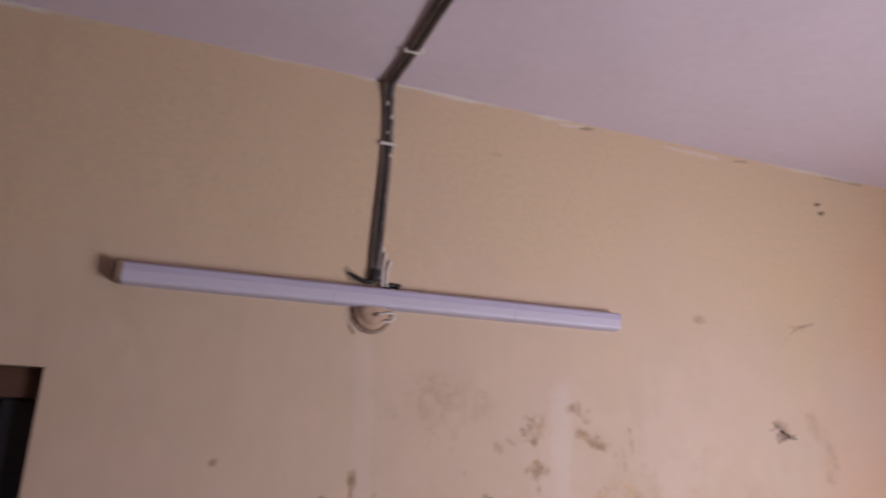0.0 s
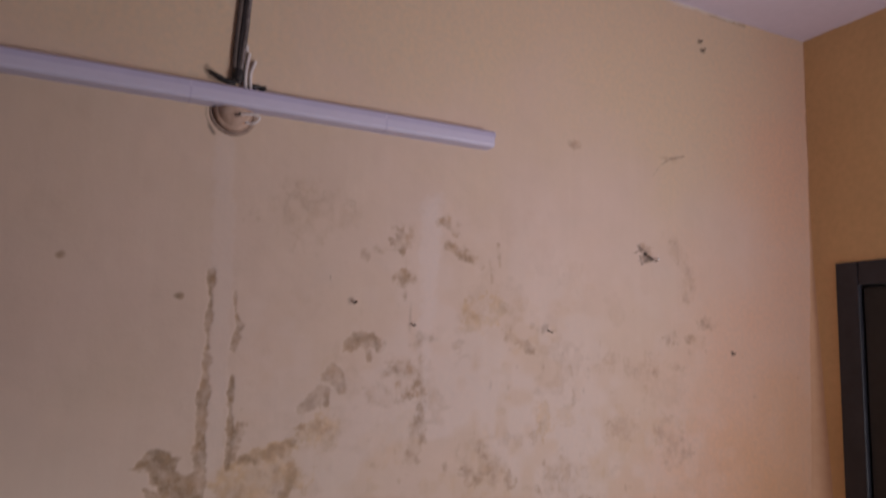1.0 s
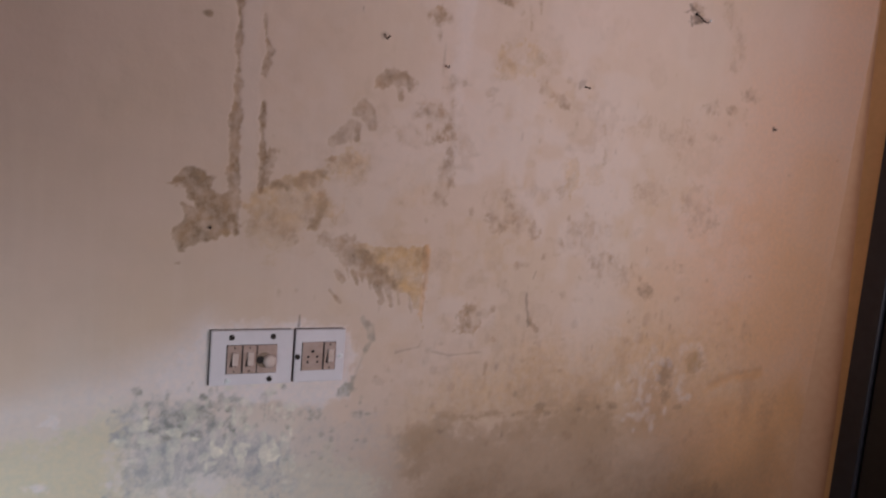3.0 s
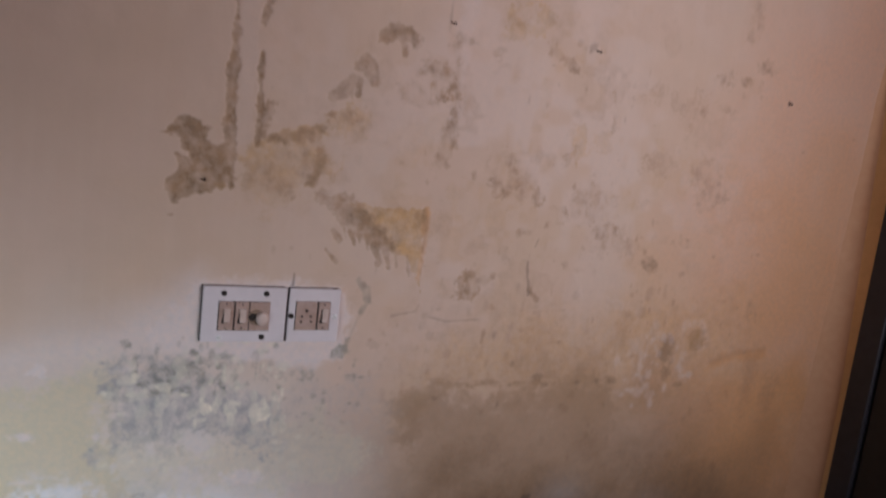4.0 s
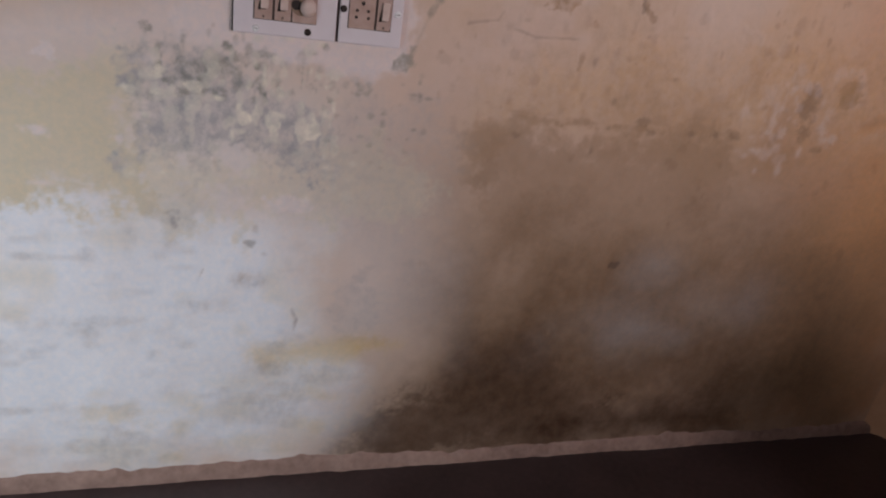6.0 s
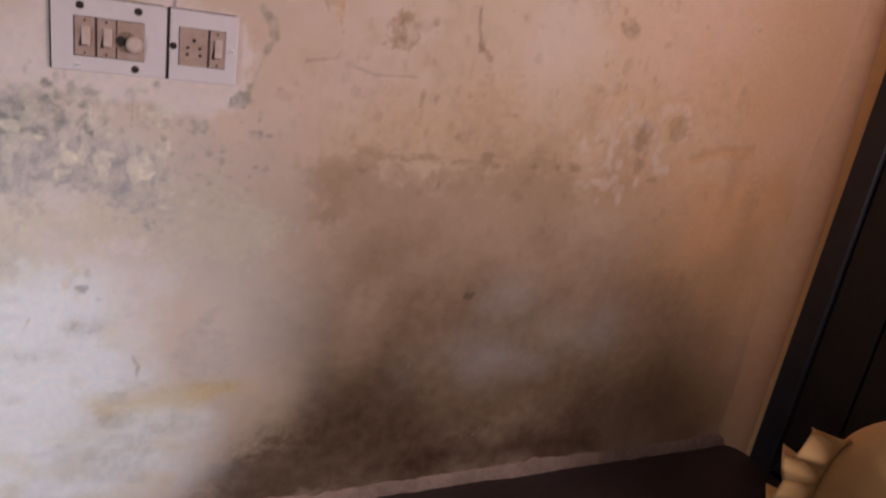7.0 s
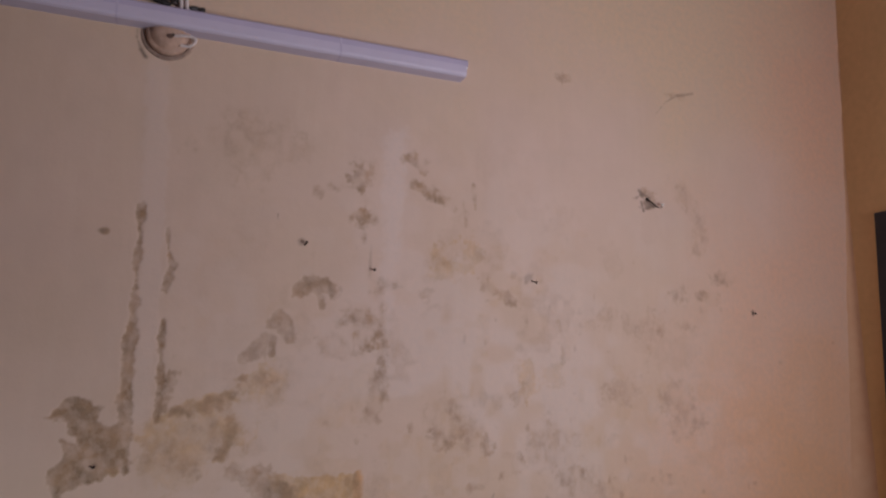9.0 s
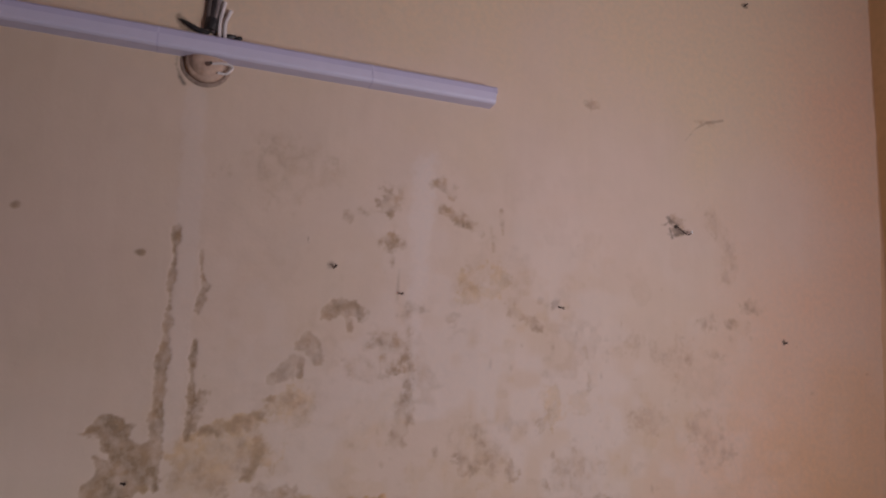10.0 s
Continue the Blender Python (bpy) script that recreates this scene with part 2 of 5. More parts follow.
def blot(layer, strength, soft, rag, x, z, rx, rz):
    w = window_of(x - rx - soft - 2 * rag, x + rx + soft + 2 * rag, z - rz - soft - 2 * rag, z + rz + soft + 2 * rag)
    r = np.hypot((GX[w] - x) / rx, (GZ[w] - z) / rz)
    cover(layer, w, (r - 1) * min(rx, rz), strength, soft, min(rag, 0.7 * min(rx, rz)))


def streak(layer, strength, soft, rag, *points):
    pad = max(p[2] for p in points) + soft + 2 * rag
    w = window_of(min(p[0] for p in points) - pad, max(p[0] for p in points) + pad, min(p[1] for p in points) - pad, max(p[1] for p in points) + pad)
    away = np.full(GX[w].shape, 9.0)
    for (x0, z0, w0), (x1, z1, w1) in zip(points, points[1:]):
        dx, dz = x1 - x0, z1 - z0
        t = np.clip(((GX[w] - x0) * dx + (GZ[w] - z0) * dz) / (dx * dx + dz * dz + 1e-9), 0, 1)
        away = np.minimum(away, np.hypot(GX[w] - x0 - t * dx, GZ[w] - z0 - t * dz) - (w0 + (w1 - w0) * t))
    cover(layer, w, away, strength, soft, min(rag, 0.4 * max(p[2] for p in points) + 0.001))


def patch(layer, strength, soft, rag, *corners):
    pad = soft + 2 * rag
    w = window_of(min(c[0] for c in corners) - pad, max(c[0] for c in corners) + pad, min(c[1] for c in corners) - pad, max(c[1] for c in corners) + pad)
    away, inside = np.full(GX[w].shape, 9.0), np.zeros(GX[w].shape, bool)
    for (x0, z0), (x1, z1) in zip(corners, corners[1:] + corners[:1]):
        dx, dz = x1 - x0, z1 - z0
        t = np.clip(((GX[w] - x0) * dx + (GZ[w] - z0) * dz) / (dx * dx + dz * dz + 1e-9), 0, 1)
        away = np.minimum(away, np.hypot(GX[w] - x0 - t * dx, GZ[w] - z0 - t * dz))
        if abs(dz) > 1e-6:
            inside ^= ((z0 > GZ[w]) != (z1 > GZ[w])) & (GX[w] < x0 + (GZ[w] - z0) * dx / dz)
    cover(layer, w, np.where(inside, -away, away), strength, soft, rag)


# yellower, unstained distemper towards the ceiling and along the east edge
patch("cream", 0.9, 0.50, 0.08, (-1.10, 2.25), (0.30, 2.32), (1.00, 2.28), (1.55, 2.20), (1.95, 2.00), (1.95, 2.95), (-1.10, 2.95))
# limewash and damp over the lower wall, with a daylight pool and shade painted in
patch("lime_and_daylight", 1, 0.26, 0.05, (-0.552, 0.712), (-0.427, 0.700), (-0.338, 0.704), (-0.199, 0.691), (-0.048, 0.678), (0.057, 0.702), (0.163, 0.601), (0.209, 0.470), (0.144, 0.359), (0.251, 0.281), (0.206, 0.207), (0.110, 0.085), (0.089, -0.013), (-0.643, 0.033))
patch("sallow", 0.95, 0.07, 0.04, (-0.567, 0.910), (-0.371, 0.904), (-0.302, 0.962), (-0.208, 0.948), (-0.207, 0.812), (-0.206, 0.673), (-0.272, 0.710), (-0.424, 0.702), (-0.565, 0.705))
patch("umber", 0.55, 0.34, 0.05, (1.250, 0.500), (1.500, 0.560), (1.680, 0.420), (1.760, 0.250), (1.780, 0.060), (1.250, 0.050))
# wide soft brown, part stain and part painted shade
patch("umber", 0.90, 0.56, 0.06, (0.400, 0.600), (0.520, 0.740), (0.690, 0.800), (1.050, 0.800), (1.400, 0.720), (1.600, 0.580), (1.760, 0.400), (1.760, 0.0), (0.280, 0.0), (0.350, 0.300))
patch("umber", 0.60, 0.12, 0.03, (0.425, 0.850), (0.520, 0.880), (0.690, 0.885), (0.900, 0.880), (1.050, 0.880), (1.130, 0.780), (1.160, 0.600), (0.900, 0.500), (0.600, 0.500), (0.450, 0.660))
for x, z, rx, rz in ((0.62, 0.83, 0.12, 0.05), (0.76, 0.82, 0.14, 0.06), (0.93, 0.82, 0.12, 0.05), (0.80, 0.72, 0.25, 0.09)):
    blot("umber", 0.55, 0.09, 0.02, x, z, rx, rz)
patch("umber", 0.68, 0.05, 0.02, (0.427, 0.831), (0.506, 0.857), (0.522, 0.737), (0.440, 0.727))
# dark patches that paint the shade near the floor, over some real damp
patch("damp_and_shade", 0.54, 0.58, 0.05, (0.460, 0.460), (0.640, 0.560), (0.860, 0.540), (1.150, 0.500), (1.300, 0.420), (1.430, 0.260), (1.520, 0.0), (0.300, 0.0), (0.380, 0.280))
patch("damp_and_shade", 0.84, 0.36, 0.05, (0.360, 0.230), (0.470, 0.360), (0.640, 0.410), (0.800, 0.350), (0.950, 0.230), (1.150, 0.240), (1.270, 0.290), (1.380, 0.060), (1.400, 0.0), (0.240, 0.0), (0.290, 0.100))
patch("damp_and_shade", 0.80, 0.13, 0.03, (0.190, 0.020), (0.250, 0.140), (0.330, 0.225), (0.460, 0.255), (0.680, 0.265), (0.840, 0.225), (1.000, 0.200), (1.000, 0.0), (0.180, 0.0))
patch("damp_and_shade", 0.95, 0.26, 0.03, (0.480, 0.060), (0.600, 0.170), (0.800, 0.200), (1.000, 0.180), (1.200, 0.190), (1.330, 0.140), (1.400, 0.0), (0.420, 0.0))
# cool pale patches that paint the daylight pool fading to the right
patch("lime_and_daylight", 0.32, 0.34, 0.04, (0.080, 0.700), (0.280, 0.680), (0.380, 0.540), (0.370, 0.360), (0.260, 0.270), (0.100, 0.300))
patch("lime_and_daylight", 0.55, 0.44, 0.04, (-0.300, 0.720), (0.100, 0.700), (0.190, 0.560), (0.210, 0.450), (0.190, 0.330), (0.190, 0.240), (0.110, 0.100), (-0.500, 0.050))
patch("cement", 0.36, 0.26, 0.04, (0.080, 0.900), (0.220, 0.910), (0.290, 0.800), (0.280, 0.640), (0.200, 0.600), (0.080, 0.700))
patch("sallow", 0.55, 0.08, 0.05, (-0.220, 0.800), (0.120, 0.790), (0.240, 0.820), (0.260, 0.700), (0.080, 0.650), (-0.220, 0.660))
# soft brown painted where the daylight pool falls off into shade
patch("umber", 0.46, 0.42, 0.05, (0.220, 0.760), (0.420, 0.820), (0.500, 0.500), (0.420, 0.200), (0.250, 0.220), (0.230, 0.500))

streak("rose", 0.8, 0.06, 0.03, (1.180, 0.075, 0.010), (1.450, 0.090, 0.030), (1.800, 0.125, 0.040))
blot("lime_and_daylight", 0.30, 0.20, 0.03, 0.955, 0.375, 0.120, 0.060)
blot("lime_and_daylight", 0.24, 0.20, 0.03, 1.100, 0.440, 0.110, 0.060)
blot("lime_and_daylight", 0.16, 0.16, 0.03, 0.960, 0.550, 0.080, 0.080)

patch("tan", 0.5, 0.22, 0.05, (0.437, 1.036), (0.722, 1.068), (0.936, 1.069), (1.123, 1.137), (1.448, 1.139), (1.585, 1.028), (1.858, 0.941), (1.897, 0.724), (0.964, 0.841), (0.454, 0.855))
# pinkish tint that paints warm bounce light on the lower right
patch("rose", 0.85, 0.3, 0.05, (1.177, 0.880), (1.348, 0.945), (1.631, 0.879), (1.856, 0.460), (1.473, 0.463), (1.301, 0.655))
streak("tan", 0.7, 0.02, 0.02, (0.038, 0.326, 0.0108), (0.146, 0.333, 0.0208), (0.220, 0.342, 0.0196), (0.296, 0.355, 0.0112))
streak("tan", 0.5, 0.02, 0.02, (-0.465, 0.104, 0.0125), (-0.371, 0.096, 0.0100), (-0.215, 0.128, 0.0078), (-0.124, 0.081, 0.0081), (0.111, 0.069, 0.0072))
blot("tan", 0.35, 0.03, 0.03, -0.222, 0.570, 0.0165, 0.0330)
blot("tan", 0.35, 0.03, 0.03, -0.007, 0.234, 0.0405, 0.0081)
blot("tan", 0.35, 0.03, 0.03, -0.180, 0.675, 0.0315, 0.0126)
blot("tan", 0.35, 0.03, 0.03, -0.343, 0.764, 0.0570, 0.0380)
# broad pale wash, also part of the painted daylight pool
patch("lime_and_daylight", 0.50, 0.42, 0.04, (-0.594, 0.948), (-0.403, 0.950), (-0.191, 0.962), (0.045, 0.966), (0.150, 0.943), (0.160, 0.804), (0.150, 0.605), (0.140, 0.355), (0.060, 0.214), (-0.703, 0.259))
# the same painted bounce light, up along the right side
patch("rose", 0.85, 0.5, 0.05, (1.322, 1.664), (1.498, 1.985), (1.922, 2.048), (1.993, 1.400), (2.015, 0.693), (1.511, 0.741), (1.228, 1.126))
# fresh white plaster round the switch plates
patch("fresh_and_lit", 0.8, 0.03, 0.012, (-0.070, 1.110), (-0.049, 1.133), (0.148, 1.137), (0.260, 1.130), (0.287, 1.036), (0.276, 0.962), (0.215, 0.940), (0.116, 0.946), (-0.035, 0.958), (-0.144, 0.963), (-0.160, 1.020))
# soft-edged wedge of daylight, painted into the plaster colour left of the plates
patch("fresh_and_lit", 0.60, 0.11, 0.006, (-0.640, 0.960), (-0.430, 0.985), (-0.330, 1.005), (-0.230, 1.040), (-0.150, 1.090), (-0.060, 1.150), (0.0, 1.100), (0.0, 0.960), (-0.200, 0.950), (-0.640, 0.900))
blot("fresh_and_lit", 0.8, 0.01, 0.02, -0.347, 0.933, 0.0286, 0.0154)
blot("fresh_and_lit", 0.8, 0.01, 0.02, -0.368, 0.797, 0.0242, 0.0099)
blot("fresh_and_lit", 0.8, 0.01, 0.02, -0.238, 0.789, 0.0138, 0.0138)
blot("fresh_and_lit", 0.8, 0.01, 0.02, -0.370, 0.700, 0.0184, 0.0058)
blot("fresh_and_lit", 0.8, 0.01, 0.02, 0.077, 0.675, 0.0405, 0.0135)
blot("fresh_and_lit", 0.8, 0.01, 0.02, -0.175, 0.936, 0.0288, 0.0120)
blot("fresh_and_lit", 0.8, 0.01, 0.02, -0.172, 0.886, 0.0069, 0.0253)
# bare cement below the plates, flaking
patch("cement", 0.90, 0.06, 0.045, (-0.210, 0.887), (-0.197, 0.942), (-0.143, 0.954), (-0.086, 0.947), (0.022, 0.925), (0.098, 0.890), (0.140, 0.849), (0.093, 0.797), (0.110, 0.741), (0.008, 0.774), (-0.051, 0.752), (-0.106, 0.703), (-0.167, 0.772), (-0.200, 0.787))
patch("cement", 0.35, 0.08, 0.03, (0.098, 0.890), (0.198, 0.928), (0.335, 0.926), (0.375, 0.811), (0.210, 0.790), (0.130, 0.808))
# peeled patches beside the plaster
patch("peel", 1, 0.006, 0.007, (-0.142, 1.432), (-0.125, 1.460), (-0.098, 1.473), (-0.070, 1.458), (-0.050, 1.453), (-0.056, 1.428), (-0.038, 1.411), (-0.021, 1.424), (-0.006, 1.413), (0.002, 1.333), (-0.033, 1.328), (-0.055, 1.319), (-0.094, 1.300), (-0.116, 1.287), (-0.131, 1.311), (-0.135, 1.341), (-0.114, 1.360), (-0.113, 1.390), (-0.094, 1.390), (-0.107, 1.426))
streak("peel", 0.9, 0.005, 0.006, (-0.019, 1.836, 0.0072), (-0.019, 1.784, 0.0068), (-0.018, 1.728, 0.0064), (-0.017, 1.672, 0.0085), (-0.017, 1.616, 0.0105), (-0.018, 1.551, 0.0110), (-0.018, 1.486, 0.0110), (-0.016, 1.413, 0.0120))
streak("peel", 1, 0.004, 0.006, (-0.018, 1.546, 0.0081), (-0.016, 1.486, 0.0084), (-0.011, 1.425, 0.0108), (-0.009, 1.339, 0.0096))
streak("peel", 0.8, 0.004, 0.006, (0.032, 1.801, 0.0021), (0.036, 1.755, 0.0044), (0.046, 1.728, 0.0121), (0.040, 1.701, 0.0069), (0.037, 1.670, 0.0058))
streak("peel", 1, 0.004, 0.006, (0.039, 1.616, 0.0044), (0.038, 1.575, 0.0088), (0.039, 1.521, 0.0088), (0.041, 1.467, 0.0084))
streak("peel", 1, 0.004, 0.006, (0.039, 1.551, 0.0096), (0.045, 1.490, 0.0096), (0.041, 1.434, 0.0060))
blot("tan", 0.9, 0.006, 0.01, -0.024, 1.338, 0.0216, 0.0096)
blot("peel", 0.8, 0.004, 0.006, -0.120, 1.266, 0.0058, 0.0035)
patch("tan", 0.95, 0.006, 0.008, (0.256, 1.318), (0.340, 1.312), (0.443, 1.325), (0.447, 1.269), (0.450, 1.171), (0.448, 1.117), (0.429, 1.157), (0.401, 1.196), (0.363, 1.213), (0.331, 1.252), (0.287, 1.284))
streak("peel", 0.8, 0.012, 0.02, (0.175, 1.337, 0.0065), (0.219, 1.320, 0.0169), (0.273, 1.283, 0.0203), (0.332, 1.243, 0.0162), (0.380, 1.210, 0.0087))
streak("peel", 0.8, 0.004, 0.01, (0.221, 1.254, 0.0078), (0.239, 1.234, 0.0094))
streak("peel", 0.8, 0.004, 0.01, (0.262, 1.254, 0.0081), (0.274, 1.224, 0.0052))
streak("peel", 0.8, 0.004, 0.01, (0.322, 1.227, 0.0084), (0.337, 1.186, 0.0084))
streak("peel", 0.8, 0.004, 0.01, (0.351, 1.213, 0.0087), (0.362, 1.175, 0.0056))
streak("peel", 0.7, 0.004, 0.01, (0.209, 1.210, 0.0039), (0.233, 1.184, 0.0065))
streak("chip", 0.48, 0.008, 0.012, (0.289, 1.143, 0.0042), (0.313, 1.120, 0.0067), (0.319, 1.090, 0.0080), (0.307, 1.068, 0.0054))
streak("chip", 0.25, 0.006, 0.006, (0.307, 1.068, 0.0025), (0.288, 1.020, 0.0025), (0.284, 0.990, 0.0040))
patch("chip", 0.62, 0.005, 0.010, (0.246, 0.973), (0.263, 0.986), (0.273, 1.007), (0.290, 1.009), (0.294, 0.975), (0.283, 0.957), (0.252, 0.962))
patch("tan", 0.35, 0.03, 0.02, (0.038, 1.425), (0.060, 1.451), (0.091, 1.449), (0.127, 1.470), (0.164, 1.482), (0.189, 1.462), (0.193, 1.410), (0.185, 1.351), (0.143, 1.341), (0.118, 1.381), (0.081, 1.411), (0.047, 1.406))
streak("peel", 0.38, 0.012, 0.02, (0.042, 1.446, 0.0063), (0.091, 1.446, 0.0100), (0.153, 1.466, 0.0130), (0.182, 1.422, 0.0104), (0.167, 1.357, 0.0130))
blot("tan", 0.42, 0.03, 0.02, 0.108, 1.381, 0.0780, 0.0585)
blot("tan", 0.42, 0.03, 0.02, 0.243, 1.484, 0.0473, 0.0473)
blot("tan", 0.42, 0.03, 0.02, 0.062, 1.341, 0.0375, 0.0500)
streak("tan", 0.85, 0.01, 0.02, (0.046, 1.430, 0.0063), (0.073, 1.444, 0.0100), (0.103, 1.451, 0.0087), (0.133, 1.468, 0.0117), (0.165, 1.475, 0.0104), (0.189, 1.464, 0.0078))
streak("tan", 0.8, 0.01, 0.02, (0.136, 1.439, 0.0104), (0.166, 1.422, 0.0117), (0.178, 1.390, 0.0100), (0.164, 1.354, 0.0104), (0.144, 1.346, 0.0052))
streak("peel", 0.6, 0.006, 0.012, (0.064, 1.435, 0.0036), (0.081, 1.449, 0.0063), (0.098, 1.438, 0.0038))
streak("peel", 0.5, 0.006, 0.012, (0.127, 1.464, 0.0050), (0.162, 1.478, 0.0062), (0.178, 1.469, 0.0052))
streak("peel", 0.55, 0.006, 0.012, (0.172, 1.383, 0.0052), (0.163, 1.360, 0.0078), (0.146, 1.349, 0.0037))
streak("peel", 0.6, 0.005, 0.008, (0.277, 1.273, 0.0039), (0.286, 1.230, 0.0026))
streak("peel", 0.6, 0.005, 0.008, (0.297, 1.259, 0.0041), (0.306, 1.216, 0.0028))
streak("peel", 0.6, 0.005, 0.008, (0.374, 1.216, 0.0042), (0.381, 1.177, 0.0029))
streak("peel", 0.5, 0.005, 0.008, (0.404, 1.205, 0.0043), (0.414, 1.157, 0.0029))
streak("peel", 0.5, 0.005, 0.008, (0.243, 1.283, 0.0056), (0.252, 1.240, 0.0027))
streak("peel", 0.5, 0.006, 0.01, (0.434, 1.319, 0.0044), (0.443, 1.269, 0.0058), (0.442, 1.213, 0.0042), (0.444, 1.157, 0.0045))
# old wiring chases, filled and paler
streak("fresh_and_lit", 0.32, 0.03, 0.01, (0.492, 2.048, 0.0270), (0.494, 1.877, 0.0270), (0.490, 1.723, 0.0216), (0.494, 1.527, 0.0144))
streak("fresh_and_lit", 0.16, 0.012, 0.006, (-0.015, 2.119, 0.0230), (0.004, 1.821, 0.0220), (0.007, 1.618, 0.0231), (0.009, 1.445, 0.0252))
# chain of peeled spots rising to the middle
streak("peel", 0.75, 0.008, 0.014, (0.294, 1.688, 0.0103), (0.322, 1.704, 0.0180), (0.354, 1.703, 0.0180), (0.370, 1.689, 0.0096))
streak("peel", 0.6, 0.006, 0.01, (0.340, 1.687, 0.0087), (0.347, 1.661, 0.0048))
streak("peel", 0.65, 0.008, 0.014, (0.243, 1.619, 0.0108), (0.263, 1.628, 0.0154), (0.282, 1.598, 0.0115))
streak("peel", 0.7, 0.006, 0.01, (0.249, 1.587, 0.0069), (0.248, 1.561, 0.0057))
streak("peel", 0.5, 0.008, 0.014, (0.234, 1.592, 0.0092), (0.219, 1.562, 0.0132), (0.193, 1.543, 0.0088))
patch("tan", 0.66, 0.015, 0.02, (0.185, 1.499), (0.211, 1.528), (0.251, 1.529), (0.276, 1.502), (0.273, 1.473), (0.223, 1.461), (0.193, 1.477))
streak("tan", 0.72, 0.01, 0.02, (0.071, 1.446, 0.0084), (0.123, 1.458, 0.0154), (0.176, 1.476, 0.0110))
# faint damp blooms over the middle of the wall
blot("mould", 0.78, 0.015, 0.015, 0.413, 1.951, 0.0286, 0.0286)
blot("mould", 0.78, 0.015, 0.015, 0.443, 1.975, 0.0091, 0.0260)
blot("mould", 0.78, 0.015, 0.015, 0.327, 1.902, 0.0096, 0.0096)
blot("mould", 0.78, 0.015, 0.015, 0.360, 1.917, 0.0156, 0.0091)
blot("mould", 0.78, 0.015, 0.015, 0.424, 1.859, 0.0208, 0.0156)
blot("mould", 0.78, 0.015, 0.015, 0.450, 1.859, 0.0075, 0.0113)
blot("mould", 0.78, 0.015, 0.015, 0.431, 1.812, 0.0050, 0.0100)
blot("mould", 0.33, 0.05, 0.03, 0.164, 1.987, 0.0720, 0.0600)
blot("mould", 0.33, 0.05, 0.03, 0.247, 1.999, 0.0480, 0.0360)
blot("mould", 0.33, 0.05, 0.03, 0.146, 2.053, 0.0300, 0.0144)
streak("mould", 0.65, 0.012, 0.012, (0.519, 2.005, 0.0094), (0.554, 2.003, 0.0189), (0.562, 1.984, 0.0112))
streak("mould", 0.78, 0.012, 0.012, (0.543, 1.946, 0.0094), (0.585, 1.930, 0.0182), (0.628, 1.916, 0.0126), (0.643, 1.900, 0.0068))
streak("mould", 0.52, 0.006, 0.01, (0.687, 1.960, 0.0056), (0.693, 1.906, 0.0042))
streak("mould", 0.45, 0.006, 0.01, (0.664, 1.923, 0.0073), (0.670, 1.863, 0.0058))
blot("tan", 0.6, 0.02, 0.02, 0.599, 1.786, 0.0182, 0.0286)
blot("tan", 0.6, 0.02, 0.02, 0.683, 1.802, 0.0351, 0.0297)
blot("tan", 0.6, 0.02, 0.02, 0.621, 1.766, 0.0405, 0.0243)
blot("tan", 0.6, 0.02, 0.02, 0.670, 1.764, 0.0270, 0.0189)
streak("mould", 0.59, 0.01, 0.01, (0.722, 1.726, 0.0162), (0.780, 1.704, 0.0126), (0.811, 1.680, 0.0072))
blot("mould", 0.45, 0.015, 0.015, 0.502, 1.714, 0.0312, 0.0130)
blot("mould", 0.45, 0.015, 0.015, 0.471, 1.697, 0.0125, 0.0175)
blot("mould", 0.45, 0.015, 0.015, 0.577, 1.698, 0.0208, 0.0208)
blot("mould", 0.45, 0.015, 0.015, 0.598, 1.671, 0.0125, 0.0075)
blot("mould", 0.45, 0.015, 0.015, 0.628, 1.622, 0.0081, 0.0067)
blot("mould", 0.45, 0.015, 0.015, 0.329, 1.902, 0.0075, 0.0075)
streak("mould", 0.65, 0.015, 0.015, (0.387, 1.625, 0.0072), (0.429, 1.645, 0.0163), (0.464, 1.632, 0.0130), (0.488, 1.587, 0.0130), (0.484, 1.527, 0.0132))
blot("mould", 0.39, 0.02, 0.02, 0.384, 1.582, 0.0312, 0.0192)
blot("mould", 0.39, 0.02, 0.02, 0.428, 1.566, 0.0360, 0.0120)
blot("mould", 0.39, 0.02, 0.02, 0.466, 1.467, 0.0192, 0.0240)
blot("mould", 0.39, 0.02, 0.02, 0.398, 1.471, 0.0072, 0.0120)
blot("fresh_and_lit", 0.45, 0.008, 0.01, 0.497, 1.548, 0.0088, 0.0163)
patch("tan", 0.72, 0.012, 0.015, (0.810, 1.533), (0.844, 1.554), (0.859, 1.522), (0.853, 1.490), (0.831, 1.458), (0.820, 1.495))
patch("tan", 0.48, 0.012, 0.015, (0.874, 1.542), (0.934, 1.564), (0.931, 1.518), (0.919, 1.498), (0.889, 1.506))
streak("mould", 0.45, 0.01, 0.01, (0.917, 1.656, 0.0116), (0.931, 1.610, 0.0056), (0.926, 1.557, 0.0044))
streak("mould", 0.39, 0.03, 0.02, (1.267, 2.052, 0.0136), (1.297, 2.001, 0.0238), (1.350, 1.943, 0.0170), (1.341, 1.866, 0.0231))
blot("mould", 0.52, 0.02, 0.02, 1.360, 1.731, 0.0363, 0.0231)
blot("mould", 0.52, 0.02, 0.02, 1.350, 1.709, 0.0132, 0.0099)
blot("mould", 0.52, 0.02, 0.02, 1.279, 1.736, 0.0264, 0.0198)
blot("mould", 0.52, 0.02, 0.02, 1.426, 1.791, 0.0425, 0.0153)
blot("mould", 0.52, 0.02, 0.02, 1.217, 1.639, 0.0109, 0.0155)
blot("mould", 0.52, 0.02, 0.02, 1.182, 1.568, 0.0135, 0.0330)
